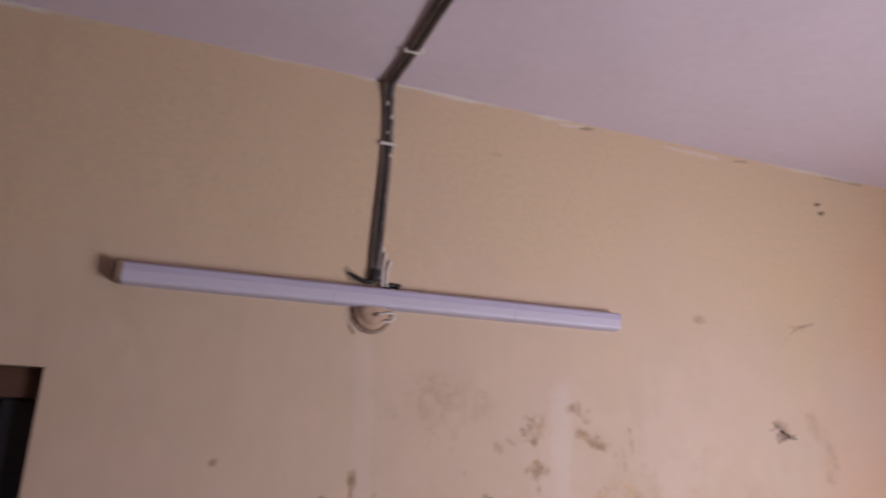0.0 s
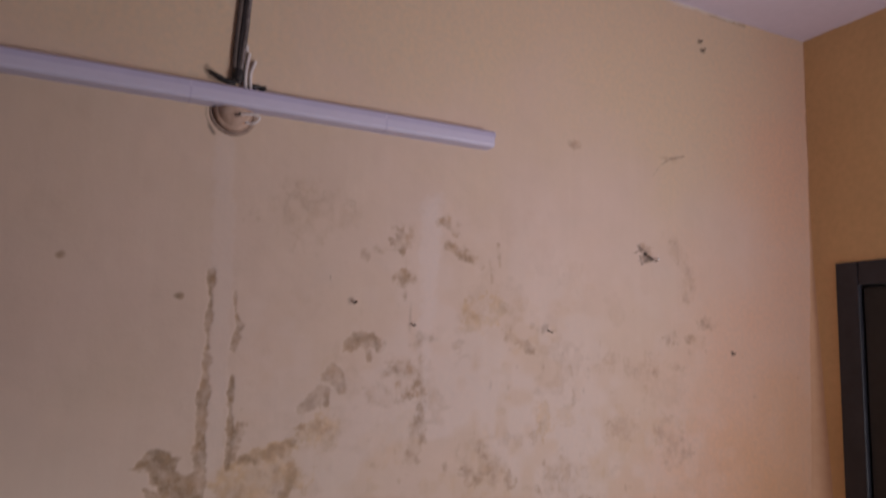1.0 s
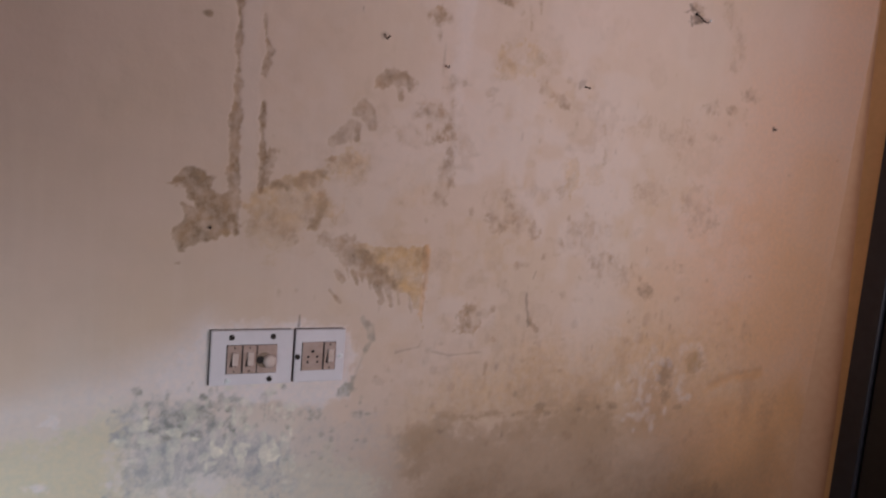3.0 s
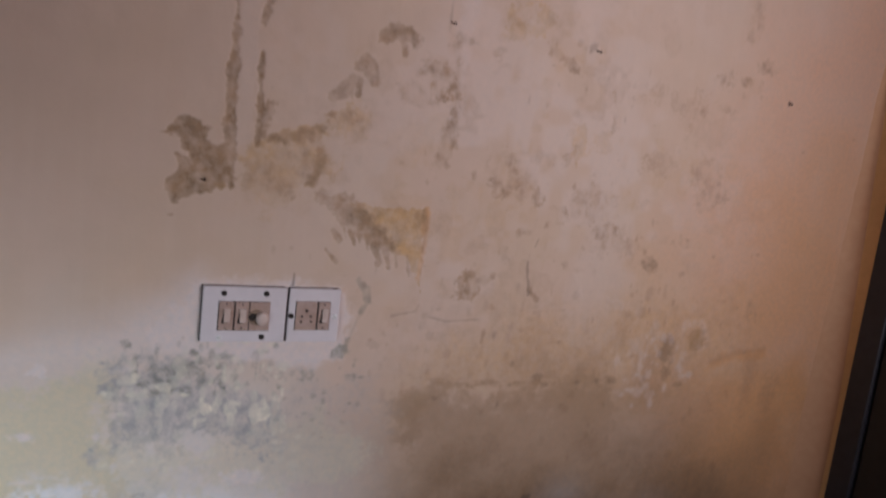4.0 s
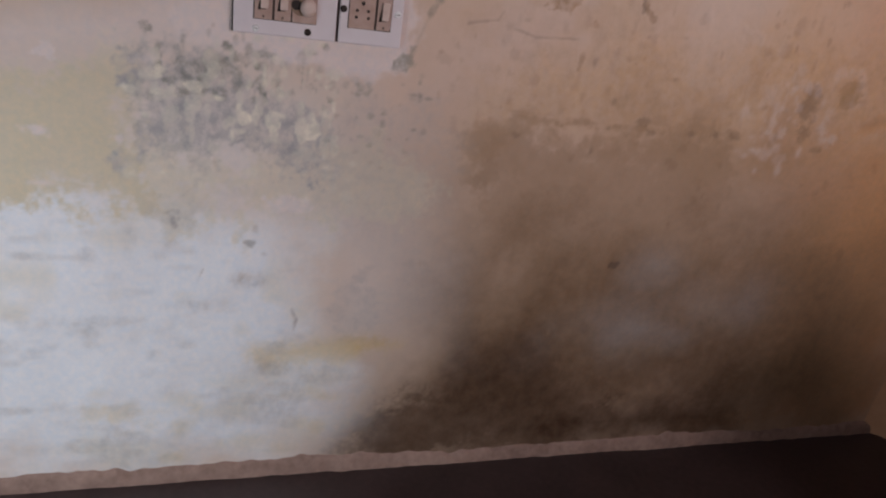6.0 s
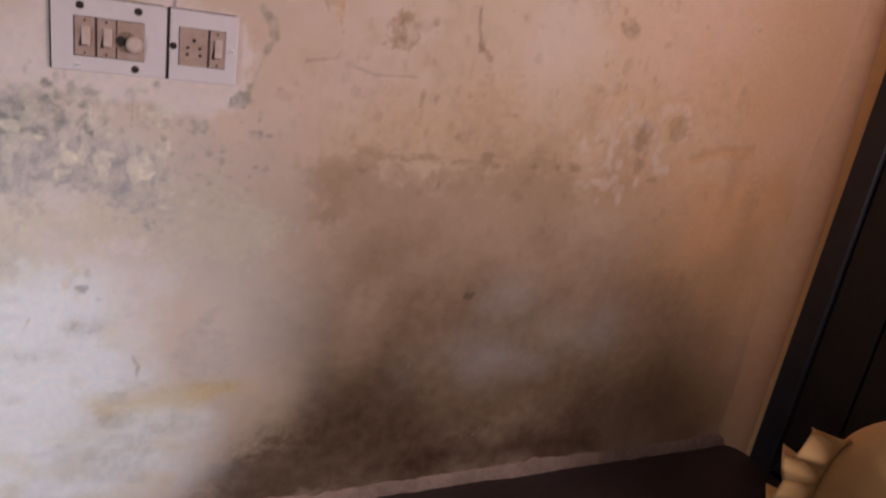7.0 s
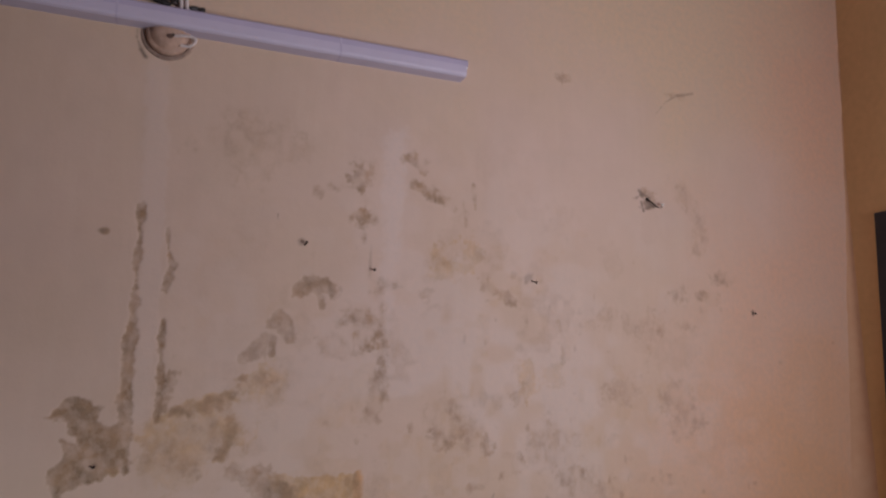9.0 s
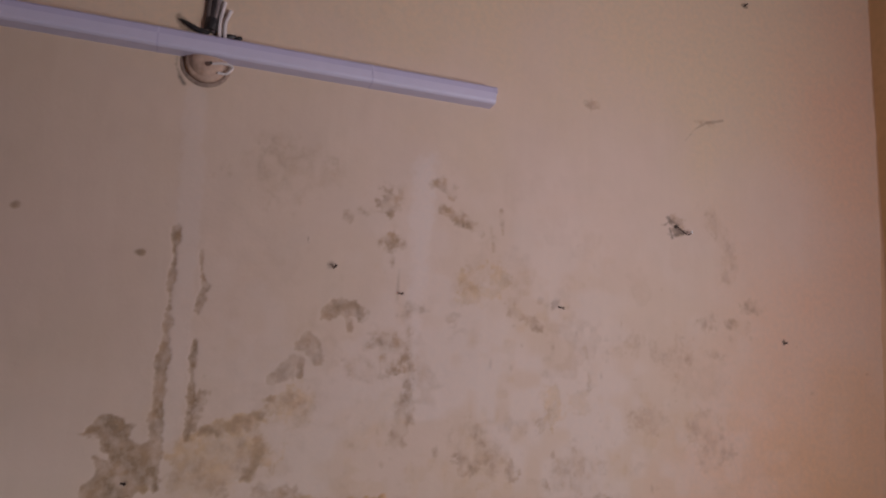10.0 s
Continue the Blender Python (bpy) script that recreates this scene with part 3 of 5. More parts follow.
blot("mould", 0.52, 0.02, 0.02, 1.295, 1.658, 0.0231, 0.0099)
blot("mould", 0.36, 0.03, 0.02, 1.099, 1.660, 0.0930, 0.0310)
blot("mould", 0.36, 0.03, 0.02, 0.617, 1.435, 0.0375, 0.0375)
blot("mould", 0.36, 0.03, 0.02, 0.686, 1.387, 0.0312, 0.0520)
blot("mould", 0.36, 0.03, 0.02, 1.249, 1.474, 0.0620, 0.0465)
streak("soot", 0.35, 0.004, 0.003, (1.211, 2.218, 0.0017), (1.242, 2.255, 0.0021), (1.280, 2.280, 0.0026), (1.336, 2.295, 0.0027))
blot("mould", 0.59, 0.012, 0.014, 0.635, 1.402, 0.0403, 0.0372)
blot("mould", 0.59, 0.012, 0.014, 0.731, 1.365, 0.0208, 0.0256)
blot("mould", 0.59, 0.012, 0.014, 0.813, 1.334, 0.0165, 0.0198)
blot("mould", 0.59, 0.012, 0.014, 0.698, 1.279, 0.0192, 0.0160)
blot("mould", 0.59, 0.012, 0.014, 0.773, 1.300, 0.0128, 0.0208)
blot("mould", 0.59, 0.012, 0.014, 0.662, 1.227, 0.0186, 0.0186)
blot("mould", 0.59, 0.012, 0.014, 0.945, 1.298, 0.0420, 0.0245)
blot("mould", 0.59, 0.012, 0.014, 1.123, 1.211, 0.0278, 0.0204)
blot("mould", 0.59, 0.012, 0.014, 1.227, 1.280, 0.0418, 0.0114)
blot("mould", 0.59, 0.012, 0.014, 1.240, 1.193, 0.0136, 0.0097)
blot("mould", 0.59, 0.012, 0.014, 0.621, 1.154, 0.0124, 0.0124)
blot("mould", 0.30, 0.02, 0.014, 1.527, 1.088, 0.0147, 0.0336)
blot("mould", 0.59, 0.012, 0.014, 0.454, 1.423, 0.0168, 0.0196)
blot("mould", 0.59, 0.012, 0.014, 0.552, 1.406, 0.0075, 0.0150)
blot("mould", 0.59, 0.012, 0.014, 0.814, 1.477, 0.0198, 0.0297)
blot("mould", 0.59, 0.012, 0.014, 0.644, 1.086, 0.0078, 0.0078)
blot("mould", 0.78, 0.012, 0.016, 0.566, 1.140, 0.0360, 0.0360)
blot("mould", 0.78, 0.012, 0.016, 0.544, 1.119, 0.0180, 0.0210)
blot("mould", 0.78, 0.012, 0.016, 0.446, 1.587, 0.0435, 0.0261)
blot("mould", 0.39, 0.03, 0.02, 0.442, 1.627, 0.0420, 0.0420)
blot("mould", 0.39, 0.03, 0.02, 0.900, 1.367, 0.0700, 0.0525)
blot("mould", 0.39, 0.03, 0.02, 1.292, 1.429, 0.0555, 0.0370)
blot("mould", 0.39, 0.03, 0.02, 1.096, 1.485, 0.0540, 0.0288)
blot("mould", 0.39, 0.03, 0.02, 0.986, 1.275, 0.0700, 0.0350)
streak("soot", 0.32, 0.004, 0.004, (0.735, 1.224, 0.0025), (0.733, 1.194, 0.0024), (0.741, 1.151, 0.0032), (0.748, 1.121, 0.0050))
streak("peel", 0.7, 0.005, 0.006, (0.745, 1.136, 0.0066), (0.772, 1.108, 0.0099))
streak("soot", 0.3, 0.004, 0.003, (0.755, 1.265, 0.0024), (0.748, 1.245, 0.0032))
# brown tidemark with specks, and the blistered patch
for k in range(46):
    x = rng.uniform(0.50, 1.06)
    blot("umber", rng.uniform(0.3, 0.62), 0.016, 0.016, x, 0.884 + rng.normal(0, 0.007), rng.uniform(0.006, 0.030), rng.uniform(0.003, 0.009))
streak("umber", 0.42, 0.02, 0.014, (0.800, 0.898, 0.010), (0.850, 0.902, 0.014), (0.880, 0.890, 0.008))
blot("soot", 0.24, 0.008, 0.008, 0.728, 0.878, 0.0066, 0.0050)
blot("soot", 0.24, 0.008, 0.008, 0.807, 0.898, 0.0165, 0.0066)
blot("soot", 0.24, 0.008, 0.008, 0.837, 0.872, 0.0153, 0.0085)
blot("soot", 0.24, 0.008, 0.008, 0.938, 0.879, 0.0068, 0.0051)
blot("soot", 0.24, 0.008, 0.008, 1.001, 0.880, 0.0070, 0.0070)
blot("soot", 0.24, 0.008, 0.008, 1.053, 0.884, 0.0105, 0.0070)
blot("soot", 0.24, 0.008, 0.008, 0.699, 0.824, 0.0048, 0.0064)
blot("soot", 0.24, 0.008, 0.008, 0.728, 0.936, 0.0048, 0.0080)
blot("soot", 0.24, 0.008, 0.008, 1.087, 1.026, 0.0054, 0.0072)
blot("soot", 0.24, 0.008, 0.008, 0.772, 1.073, 0.0050, 0.0050)
blot("soot", 0.24, 0.008, 0.008, 1.290, 0.864, 0.0176, 0.0078)
blot("soot", 0.24, 0.008, 0.008, 0.862, 0.994, 0.0051, 0.0034)
blot("soot", 0.24, 0.008, 0.008, 0.665, 1.009, 0.0046, 0.0077)
blot("soot", 0.24, 0.008, 0.008, 0.520, 0.849, 0.0060, 0.0045)
streak("soot", 0.28, 0.006, 0.006, (0.384, 1.059, 0.0016), (0.441, 1.071, 0.0022), (0.449, 1.087, 0.0015))
streak("soot", 0.28, 0.006, 0.006, (0.479, 1.058, 0.0015), (0.526, 1.047, 0.0023), (0.618, 1.053, 0.0015))
streak("peel", 0.5, 0.005, 0.006, (0.632, 1.024, 0.0045), (0.630, 0.992, 0.0031))
streak("peel", 0.2, 0.008, 0.006, (1.520, 1.115, 0.0117), (1.507, 1.071, 0.0080))
blot("umber", 0.74, 0.026, 0.014, 1.222, 0.962, 0.030, 0.050)
blot("umber", 0.68, 0.026, 0.014, 1.236, 0.900, 0.026, 0.032)
blot("umber", 0.34, 0.014, 0.012, 1.325, 1.001, 0.0290, 0.0400)
blot("tan", 0.85, 0.012, 0.012, 1.325, 1.001, 0.0304, 0.0418)
blot("tan", 0.35, 0.05, 0.03, 1.538, 0.938, 0.0820, 0.0615)
blot("tan", 0.35, 0.05, 0.03, 1.588, 0.718, 0.1260, 0.1260)
blot("tan", 0.35, 0.05, 0.03, 1.389, 0.693, 0.0840, 0.0630)
blot("umber", 0.32, 0.05, 0.03, 1.559, 0.848, 0.0168, 0.0840)
blot("umber", 0.30, 0.05, 0.03, 1.411, 0.799, 0.0280, 0.0400)
blot("umber", 0.30, 0.05, 0.03, 1.658, 0.826, 0.0294, 0.0630)
blot("soot", 0.45, 0.006, 0.006, 0.825, 0.552, 0.0210, 0.0105)
blot("soot", 0.45, 0.006, 0.006, -0.004, 0.592, 0.0081, 0.0058)
blot("damp_and_shade", 0.22, 0.02, 0.02, 0.350, 0.552, 0.0324, 0.0108)
blot("damp_and_shade", 0.22, 0.02, 0.02, 0.404, 0.433, 0.0280, 0.0196)
blot("damp_and_shade", 0.22, 0.02, 0.02, 0.557, 0.568, 0.0140, 0.0168)
blot("damp_and_shade", 0.22, 0.02, 0.02, 0.620, 0.725, 0.0156, 0.0104)
blot("damp_and_shade", 0.22, 0.02, 0.02, 0.229, 0.524, 0.0156, 0.0182)
blot("cement", 0.4, 0.03, 0.02, 0.079, 0.697, 0.0132, 0.0066)
blot("cement", 0.4, 0.03, 0.02, -0.070, 0.812, 0.0400, 0.0100)
blot("cement", 0.4, 0.03, 0.02, -0.100, 0.446, 0.0460, 0.0138)
blot("cement", 0.4, 0.03, 0.02, 0.009, 0.510, 0.0375, 0.0150)
blot("cement", 0.4, 0.03, 0.02, -0.289, 0.410, 0.0690, 0.0138)
blot("cement", 0.4, 0.03, 0.02, 0.212, 0.442, 0.0650, 0.0650)
blot("cement", 0.4, 0.03, 0.02, 0.051, 0.290, 0.0540, 0.0135)
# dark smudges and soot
# rose tint up the right edge, warm bounce light put into the colour
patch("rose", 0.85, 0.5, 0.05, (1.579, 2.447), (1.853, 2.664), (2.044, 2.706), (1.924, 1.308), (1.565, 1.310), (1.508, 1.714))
streak("soot", 0.6, 0.006, 0.008, (1.147, 1.983, 0.0031), (1.165, 1.994, 0.0048), (1.186, 1.985, 0.0048))
streak("soot", 0.5, 0.006, 0.008, (1.154, 1.959, 0.0032), (1.175, 1.956, 0.0049), (1.193, 1.967, 0.0032))


streak("soot", 0.6, 0.003, 0.002, (0.144, 1.151, 0.0015), (0.143, 1.125, 0.0016))

streak("soot", 0.5, 0.004, 0.004, (0.564, 2.774, 0.0028), (0.592, 2.777, 0.0044), (0.614, 2.783, 0.0018))
streak("soot", 0.3, 0.004, 0.004, (1.095, 2.771, 0.0022), (1.140, 2.778, 0.0043))
streak("soot", 0.3, 0.004, 0.004, (1.448, 2.780, 0.0023), (1.614, 2.782, 0.0036))
streak("fresh_and_lit", 0.6, 0.004, 0.006, (0.502, 2.774, 0.0036), (0.574, 2.781, 0.0054))
streak("fresh_and_lit", 0.5, 0.004, 0.006, (0.842, 2.774, 0.0039), (1.029, 2.771, 0.0062))
blot("mould", 0.95, 0.006, 0.008, -0.306, 1.850, 0.0110, 0.0060)
blot("mould", 0.95, 0.006, 0.008, -0.082, 1.782, 0.0077, 0.0044)
blot("peel", 0.6, 0.012, 0.014, 1.176, 1.978, 0.0280, 0.0240)
blot("soot", 0.4, 0.012, 0.012, 1.173, 1.977, 0.0180, 0.0160)
streak("soot", 0.55, 0.006, 0.006, (1.155, 2.002, 0.0048), (1.168, 1.982, 0.0080), (1.200, 1.967, 0.0064))
streak("soot", 0.7, 0.005, 0.006, (1.160, 1.974, 0.0062), (1.168, 1.950, 0.0050))
blot("soot", 0.3, 0.008, 0.006, 0.295, 1.795, 0.0084, 0.0072)
blot("soot", 0.3, 0.008, 0.006, 0.840, 1.751, 0.0084, 0.0098)
blot("soot", 0.3, 0.008, 0.006, 0.447, 1.770, 0.0025, 0.0225)
blot("soot", 0.8, 0.004, 0.004, 1.521, 1.703, 0.0068, 0.0085)
streak("soot", 0.5, 0.003, 0.002, (0.242, 1.848, 0.0012), (0.245, 1.836, 0.0014))
blot("soot", 0.65, 0.005, 0.004, -0.059, 1.346, 0.0075, 0.0065)
blot("soot", 0.6, 0.004, 0.004, 1.407, 2.682, 0.0090, 0.0067)
blot("soot", 0.6, 0.004, 0.004, 1.417, 2.652, 0.0090, 0.0067)
blot("mould", 0.52, 0.01, 0.01, 0.300, 2.645, 0.0192, 0.0048)
blot("mould", 0.52, 0.01, 0.01, 1.276, 2.278, 0.0280, 0.0060)
blot("mould", 0.52, 0.01, 0.01, 0.931, 2.265, 0.0216, 0.0108)
streak("soot", 0.75, 0.006, 0.008, (-0.058, 2.205, 0.002), (-0.058, 2.180, 0.003), (-0.048, 2.155, 0.0025), (-0.038, 2.140, 0.0025))
# dark smear above the junction box, with the shadow there painted into it
streak("soot", 0.5, 0.006, 0.01, (-0.064, 2.286, 0.0035), (-0.049, 2.270, 0.0092), (-0.026, 2.266, 0.0048))

# rough bare patch between the second streak and the torn paint, and the scraped strip in the middle
blot("tan", 0.55, 0.03, 0.03, 0.115, 1.405, 0.085, 0.045)
blot("mould", 0.42, 0.03, 0.03, 0.150, 1.385, 0.050, 0.055)
blot("mould", 0.35, 0.03, 0.03, 0.080, 1.370, 0.050, 0.035)
streak("mould", 0.55, 0.015, 0.015, (0.476, 1.680, 0.008), (0.480, 1.600, 0.012), (0.482, 1.530, 0.014), (0.468, 1.470, 0.024), (0.462, 1.435, 0.020))
# ochre clumps beside the second streak, brown crust along the torn paint
for x, z, rx, rz in ((0.136, 1.452, 0.032, 0.017), (0.170, 1.463, 0.018, 0.020), (0.177, 1.414, 0.012, 0.030), (0.164, 1.366, 0.014, 0.016), (0.225, 1.500, 0.031, 0.022), (0.080, 1.441, 0.026, 0.013)):
    blot("tan", 0.7, 0.014, 0.016, x, z, rx, rz)
    blot("mould", 0.6, 0.014, 0.016, x - 0.003, z + 0.004, rx, rz * 0.8)
for x, z, rx, rz in ((0.053, 1.468, 0.012, 0.032), (0.058, 1.510, 0.013, 0.023)):
    blot("mould", 0.7, 0.010, 0.012, x, z, rx, rz)
patch("peel", 0.55, 0.012, 0.012, (0.177, 1.349), (0.236, 1.337), (0.268, 1.320), (0.301, 1.295), (0.279, 1.247), (0.246, 1.261), (0.225, 1.285), (0.193, 1.304), (0.177, 1.316))
patch("mould", 0.65, 0.012, 0.012, (0.270, 1.300), (0.305, 1.300), (0.372, 1.239), (0.378, 1.190), (0.340, 1.205), (0.301, 1.234), (0.268, 1.248))
streak("ochre", 0.5, 0.008, 0.004, (0.442, 1.318, 0.008), (0.445, 1.242, 0.009), (0.440, 1.150, 0.008))

# ochre stain beside the doorway, with warm bounce light painted into the wide patches
streak("ochre", 0.75, 0.05, 0.03, (1.390, 0.910, 0.012), (1.480, 0.945, 0.022), (1.600, 0.955, 0.018))
streak("umber", 0.30, 0.03, 0.02, (1.400, 0.930, 0.004), (1.500, 0.962, 0.006), (1.600, 0.968, 0.005))
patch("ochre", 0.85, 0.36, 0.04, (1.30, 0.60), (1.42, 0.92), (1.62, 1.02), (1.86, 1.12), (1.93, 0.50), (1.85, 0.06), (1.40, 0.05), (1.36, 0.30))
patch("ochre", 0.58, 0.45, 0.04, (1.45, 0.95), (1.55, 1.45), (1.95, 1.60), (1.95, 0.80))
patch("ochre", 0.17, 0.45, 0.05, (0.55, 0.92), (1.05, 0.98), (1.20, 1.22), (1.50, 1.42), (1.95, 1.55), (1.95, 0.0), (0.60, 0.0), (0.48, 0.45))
streak("yellow", 0.48, 0.06, 0.02, (0.030, 0.326, 0.012), (0.150, 0.335, 0.026), (0.240, 0.342, 0.024), (0.330, 0.350, 0.012))

for _ in range(26):
    blot("yellow", rng.uniform(0.12, 0.34), 0.03, 0.03, rng.uniform(-0.35, 0.20), rng.uniform(0.05, 0.24), rng.uniform(0.008, 0.035), rng.uniform(0.006, 0.020))
streak("cement", 0.8, 0.006, 0.004, (0.085, 0.440, 0.0022), (0.096, 0.415, 0.0026), (0.092, 0.385, 0.0018))
streak("cement", 0.8, 0.006, 0.004, (-0.105, 0.500, 0.0020), (-0.094, 0.530, 0.0024))
streak("umber", 0.35, 0.006, 0.006, (0.330, 0.640, 0.0030), (0.480, 0.655, 0.0026), (0.610, 0.648, 0.0030))
streak("umber", 0.30, 0.006, 0.006, (0.560, 0.520, 0.0030), (0.700, 0.535, 0.0030), (0.830, 0.548, 0.0040))
# loose flakes and dark chips on the bare cement, grains of dirt lower down
for _ in range(120):
    x = rng.triangular(-0.21, -0.08, 0.16)
    z = 0.935 - 0.06 * abs(x + 0.03) + rng.normal(0, 0.026)
    blot("chip", rng.uniform(0.3, 0.8), 0.007, 0.010, x, z, rng.uniform(0.003, 0.012), rng.uniform(0.004, 0.014))
for _ in range(95):
    x, z = rng.uniform(-0.22, 0.15), 0.885 + rng.normal(0, 0.045)
    blot("flake", rng.uniform(0.35, 0.9), 0.006, 0.010, x, z, rng.uniform(0.003, 0.013), rng.uniform(0.005, 0.017))
for _ in range(50):
    blot("flake", rng.uniform(0.15, 0.5), 0.008, 0.010, rng.uniform(-0.25, 0.20), rng.uniform(0.68, 0.80), rng.uniform(0.004, 0.016), rng.uniform(0.004, 0.014))
for _ in range(60):
    blot("chip", rng.uniform(0.2, 0.5), 0.006, 0.005, rng.uniform(0.1, 0.33), rng.uniform(0.78, 0.96), rng.uniform(0.002, 0.006), rng.uniform(0.002, 0.005))
for _ in range(220):
    blot("damp_and_shade", rng.uniform(0.04, 0.17), 0.012, 0.012, rng.uniform(0.3, 1.5), rng.uniform(0.15, 1.15), rng.uniform(0.003, 0.012), rng.uniform(0.004, 0.014))
for _ in range(40):
    blot("cement", rng.uniform(0.08, 0.25), 0.014, 0.014, rng.uniform(-0.6, 0.4), rng.uniform(0.06, 0.8), rng.uniform(0.006, 0.03), rng.uniform(0.004, 0.012))
# brush marks and thin places in the limewash
brush = 0.6 * lattice(GX * 0.45, GZ, 22, 81) + 0.5 * lattice(GX * 0.5, GZ, 55, 82) + 0.4 * lattice(GX, GZ, 8, 83)
MASK["cement"] = np.maximum(MASK["cement"], MASK["lime_and_daylight"] * np.clip(brush - 0.15, 0, 0.45) * 0.8)
brush = 0.7 * lattice(GX * 0.7, GZ, 7, 84) + 0.5 * lattice(GX * 0.7, GZ, 24, 85)
MASK["sallow"] = np.maximum(MASK["sallow"], MASK["lime_and_daylight"] * np.clip(brush - 0.2, 0, 0.5) * 0.9)
# whitewash that strayed over the top edge
MASK["peel"] *= np.clip(0.85 + 0.5 * lattice(GX, GZ, 36, 61) + 0.45 * lattice(GX, GZ, 80, 62), 0.7, 1)
MASK["mould"] *= np.clip(0.85 + 0.75 * lattice(GX, GZ, 30, 63) + 0.7 * lattice(GX, GZ * 0.7, 75, 64), 0.12, 1.2)
edge = TOP - 0.010 - 0.006 * RAGGED
MASK["lime_and_daylight"] = np.maximum(MASK["lime_and_daylight"], np.clip((GZ - edge) / 0.004, 0, 1) * np.clip(0.15 + 1.0 * WIDE, 0, 0.5))
# the worn, mottled middle of the wall
worn = np.clip(1.25 - np.hypot((GX - 0.75) / 0.75, (GZ - 1.45) / 0.55), 0, 1)
mottle = 0.6 * lattice(GX, GZ, 9, 21) + 0.5 * lattice(GX, GZ, 22, 22) + 0.35 * lattice(GX, GZ, 55, 23)
MASK["mould"] = np.maximum(MASK["mould"], worn * np.clip((mottle - 0.2) * 1.1, 0, 0.27))
mottle = 0.6 * lattice(GX, GZ, 7, 31) + 0.5 * lattice(GX, GZ, 19, 32) + 0.35 * lattice(GX, GZ, 60, 33)
MASK["tan"] = np.maximum(MASK["tan"], worn * np.clip((mottle - 0.2) * 0.9, 0, 0.25))
mottle = 0.6 * lattice(GX, GZ, 6, 41) + 0.5 * lattice(GX, GZ, 25, 42)
MASK["fresh_and_lit"] = np.maximum(MASK["fresh_and_lit"], worn * np.clip(0.12 + (mottle - 0.05) * 0.8, 0, 0.28))
low = np.clip((1.05 - GZ) / 0.4, 0, 1) * np.clip((GX - 0.1) / 0.3, 0, 1)
mottle = 0.6 * lattice(GX, GZ, 5, 51) + 0.5 * lattice(GX, GZ, 14, 52) + 0.4 * lattice(GX, GZ, 40, 53)
MASK["damp_and_shade"] = np.clip(MASK["damp_and_shade"] + low * 0.09 * mottle, 0, 1)

# blistered paint: crackled pale ridges round darker hollows
ridge = np.zeros_like(GX)


def blister_ridge(strength, *points):
    """A raised, broken edge of paint in flakes, paler than the wall round it."""
    before = MASK["fresh_and_lit"].copy()
    MASK["fresh_and_lit"][:] = 0
    line = []
    for (x0, z0), (x1, z1) in zip(points, points[1:]):
        for k in range(3):
            line.append((x0 + (x1 - x0) * k / 3 + rng.normal(0, 0.004), z0 + (z1 - z0) * k / 3 + rng.normal(0, 0.004), rng.uniform(0.006, 0.014)))
    streak("fresh_and_lit", strength, 0.018, 0.014, *line)
    MASK["fresh_and_lit"] *= np.clip(0.60 + 0.8 * lattice(GX, GZ, 24, 76) + 0.5 * lattice(GX, GZ, 70, 77), 0.1, 1)
    for x, z, _ in line:
        blot("fresh_and_lit", strength * rng.uniform(0.2, 0.7), 0.012, 0.012, x + rng.normal(0, 0.010), z + rng.normal(0, 0.010), rng.uniform(0.004, 0.012), rng.uniform(0.004, 0.012))
    ridge[:] = np.maximum(ridge, MASK["fresh_and_lit"])
    MASK["fresh_and_lit"] = np.maximum(before, MASK["fresh_and_lit"])


blister_ridge(0.36, (1.205, 1.012), (1.150, 1.022), (1.128, 0.985), (1.146, 0.950), (1.128, 0.905), (1.095, 0.862), (1.070, 0.828))
blister_ridge(0.34, (1.276, 1.030), (1.268, 0.990), (1.288, 0.955), (1.276, 0.920), (1.300, 0.895), (1.345, 0.902))
blister_ridge(0.30, (1.095, 0.862), (1.150, 0.850), (1.190, 0.868))
blister_ridge(0.30, (1.290, 1.045), (1.340, 1.050), (1.366, 1.010), (1.352, 0.962))
blister_ridge(0.28, (0.884, 1.173), (0.916, 1.097), (0.938, 1.074))
blister_ridge(0.28, (0.953, 1.191), (0.990, 1.120), (1.060, 1.090))
for _ in range(44):
    blot("fresh_and_lit", rng.uniform(0.12, 0.36), 0.014, 0.012, rng.normal(1.15, 0.05), rng.normal(0.93, 0.06), rng.uniform(0.004, 0.014), rng.uniform(0.005, 0.018))
for _ in range(20):
    blot("umber", rng.uniform(0.15, 0.45), 0.014, 0.012, rng.normal(1.20, 0.07), rng.normal(0.92, 0.06), rng.uniform(0.003, 0.010), rng.uniform(0.004, 0.012))
# pits and grains all over the worn plaster
for _ in range(260):
    x, z = rng.normal(0.85, 0.42), rng.normal(1.15, 0.32)
    if -0.1 < x < 1.85 and 0.1 < z < 2.1:
        blot(rng.choice(["mould", "peel", "umber"]), rng.uniform(0.10, 0.38), 0.006, 0.006, x, z, rng.uniform(0.002, 0.006), rng.uniform(0.002, 0.008))
depth = 0.0022 * lattice(GX, GZ, 2.2, 11) + 0.0014 * lattice(GX, GZ, 7, 12) + 0.0006 * lattice(GX, GZ, 30, 13)
depth += 0.0016 * MASK["peel"] + 0.0012 * MASK["cement"] + 0.001 * MASK["chip"] - 0.0012 * MASK["fresh_and_lit"] - 0.003 * ridge
depth -= 0.0015 * MASK["flake"]
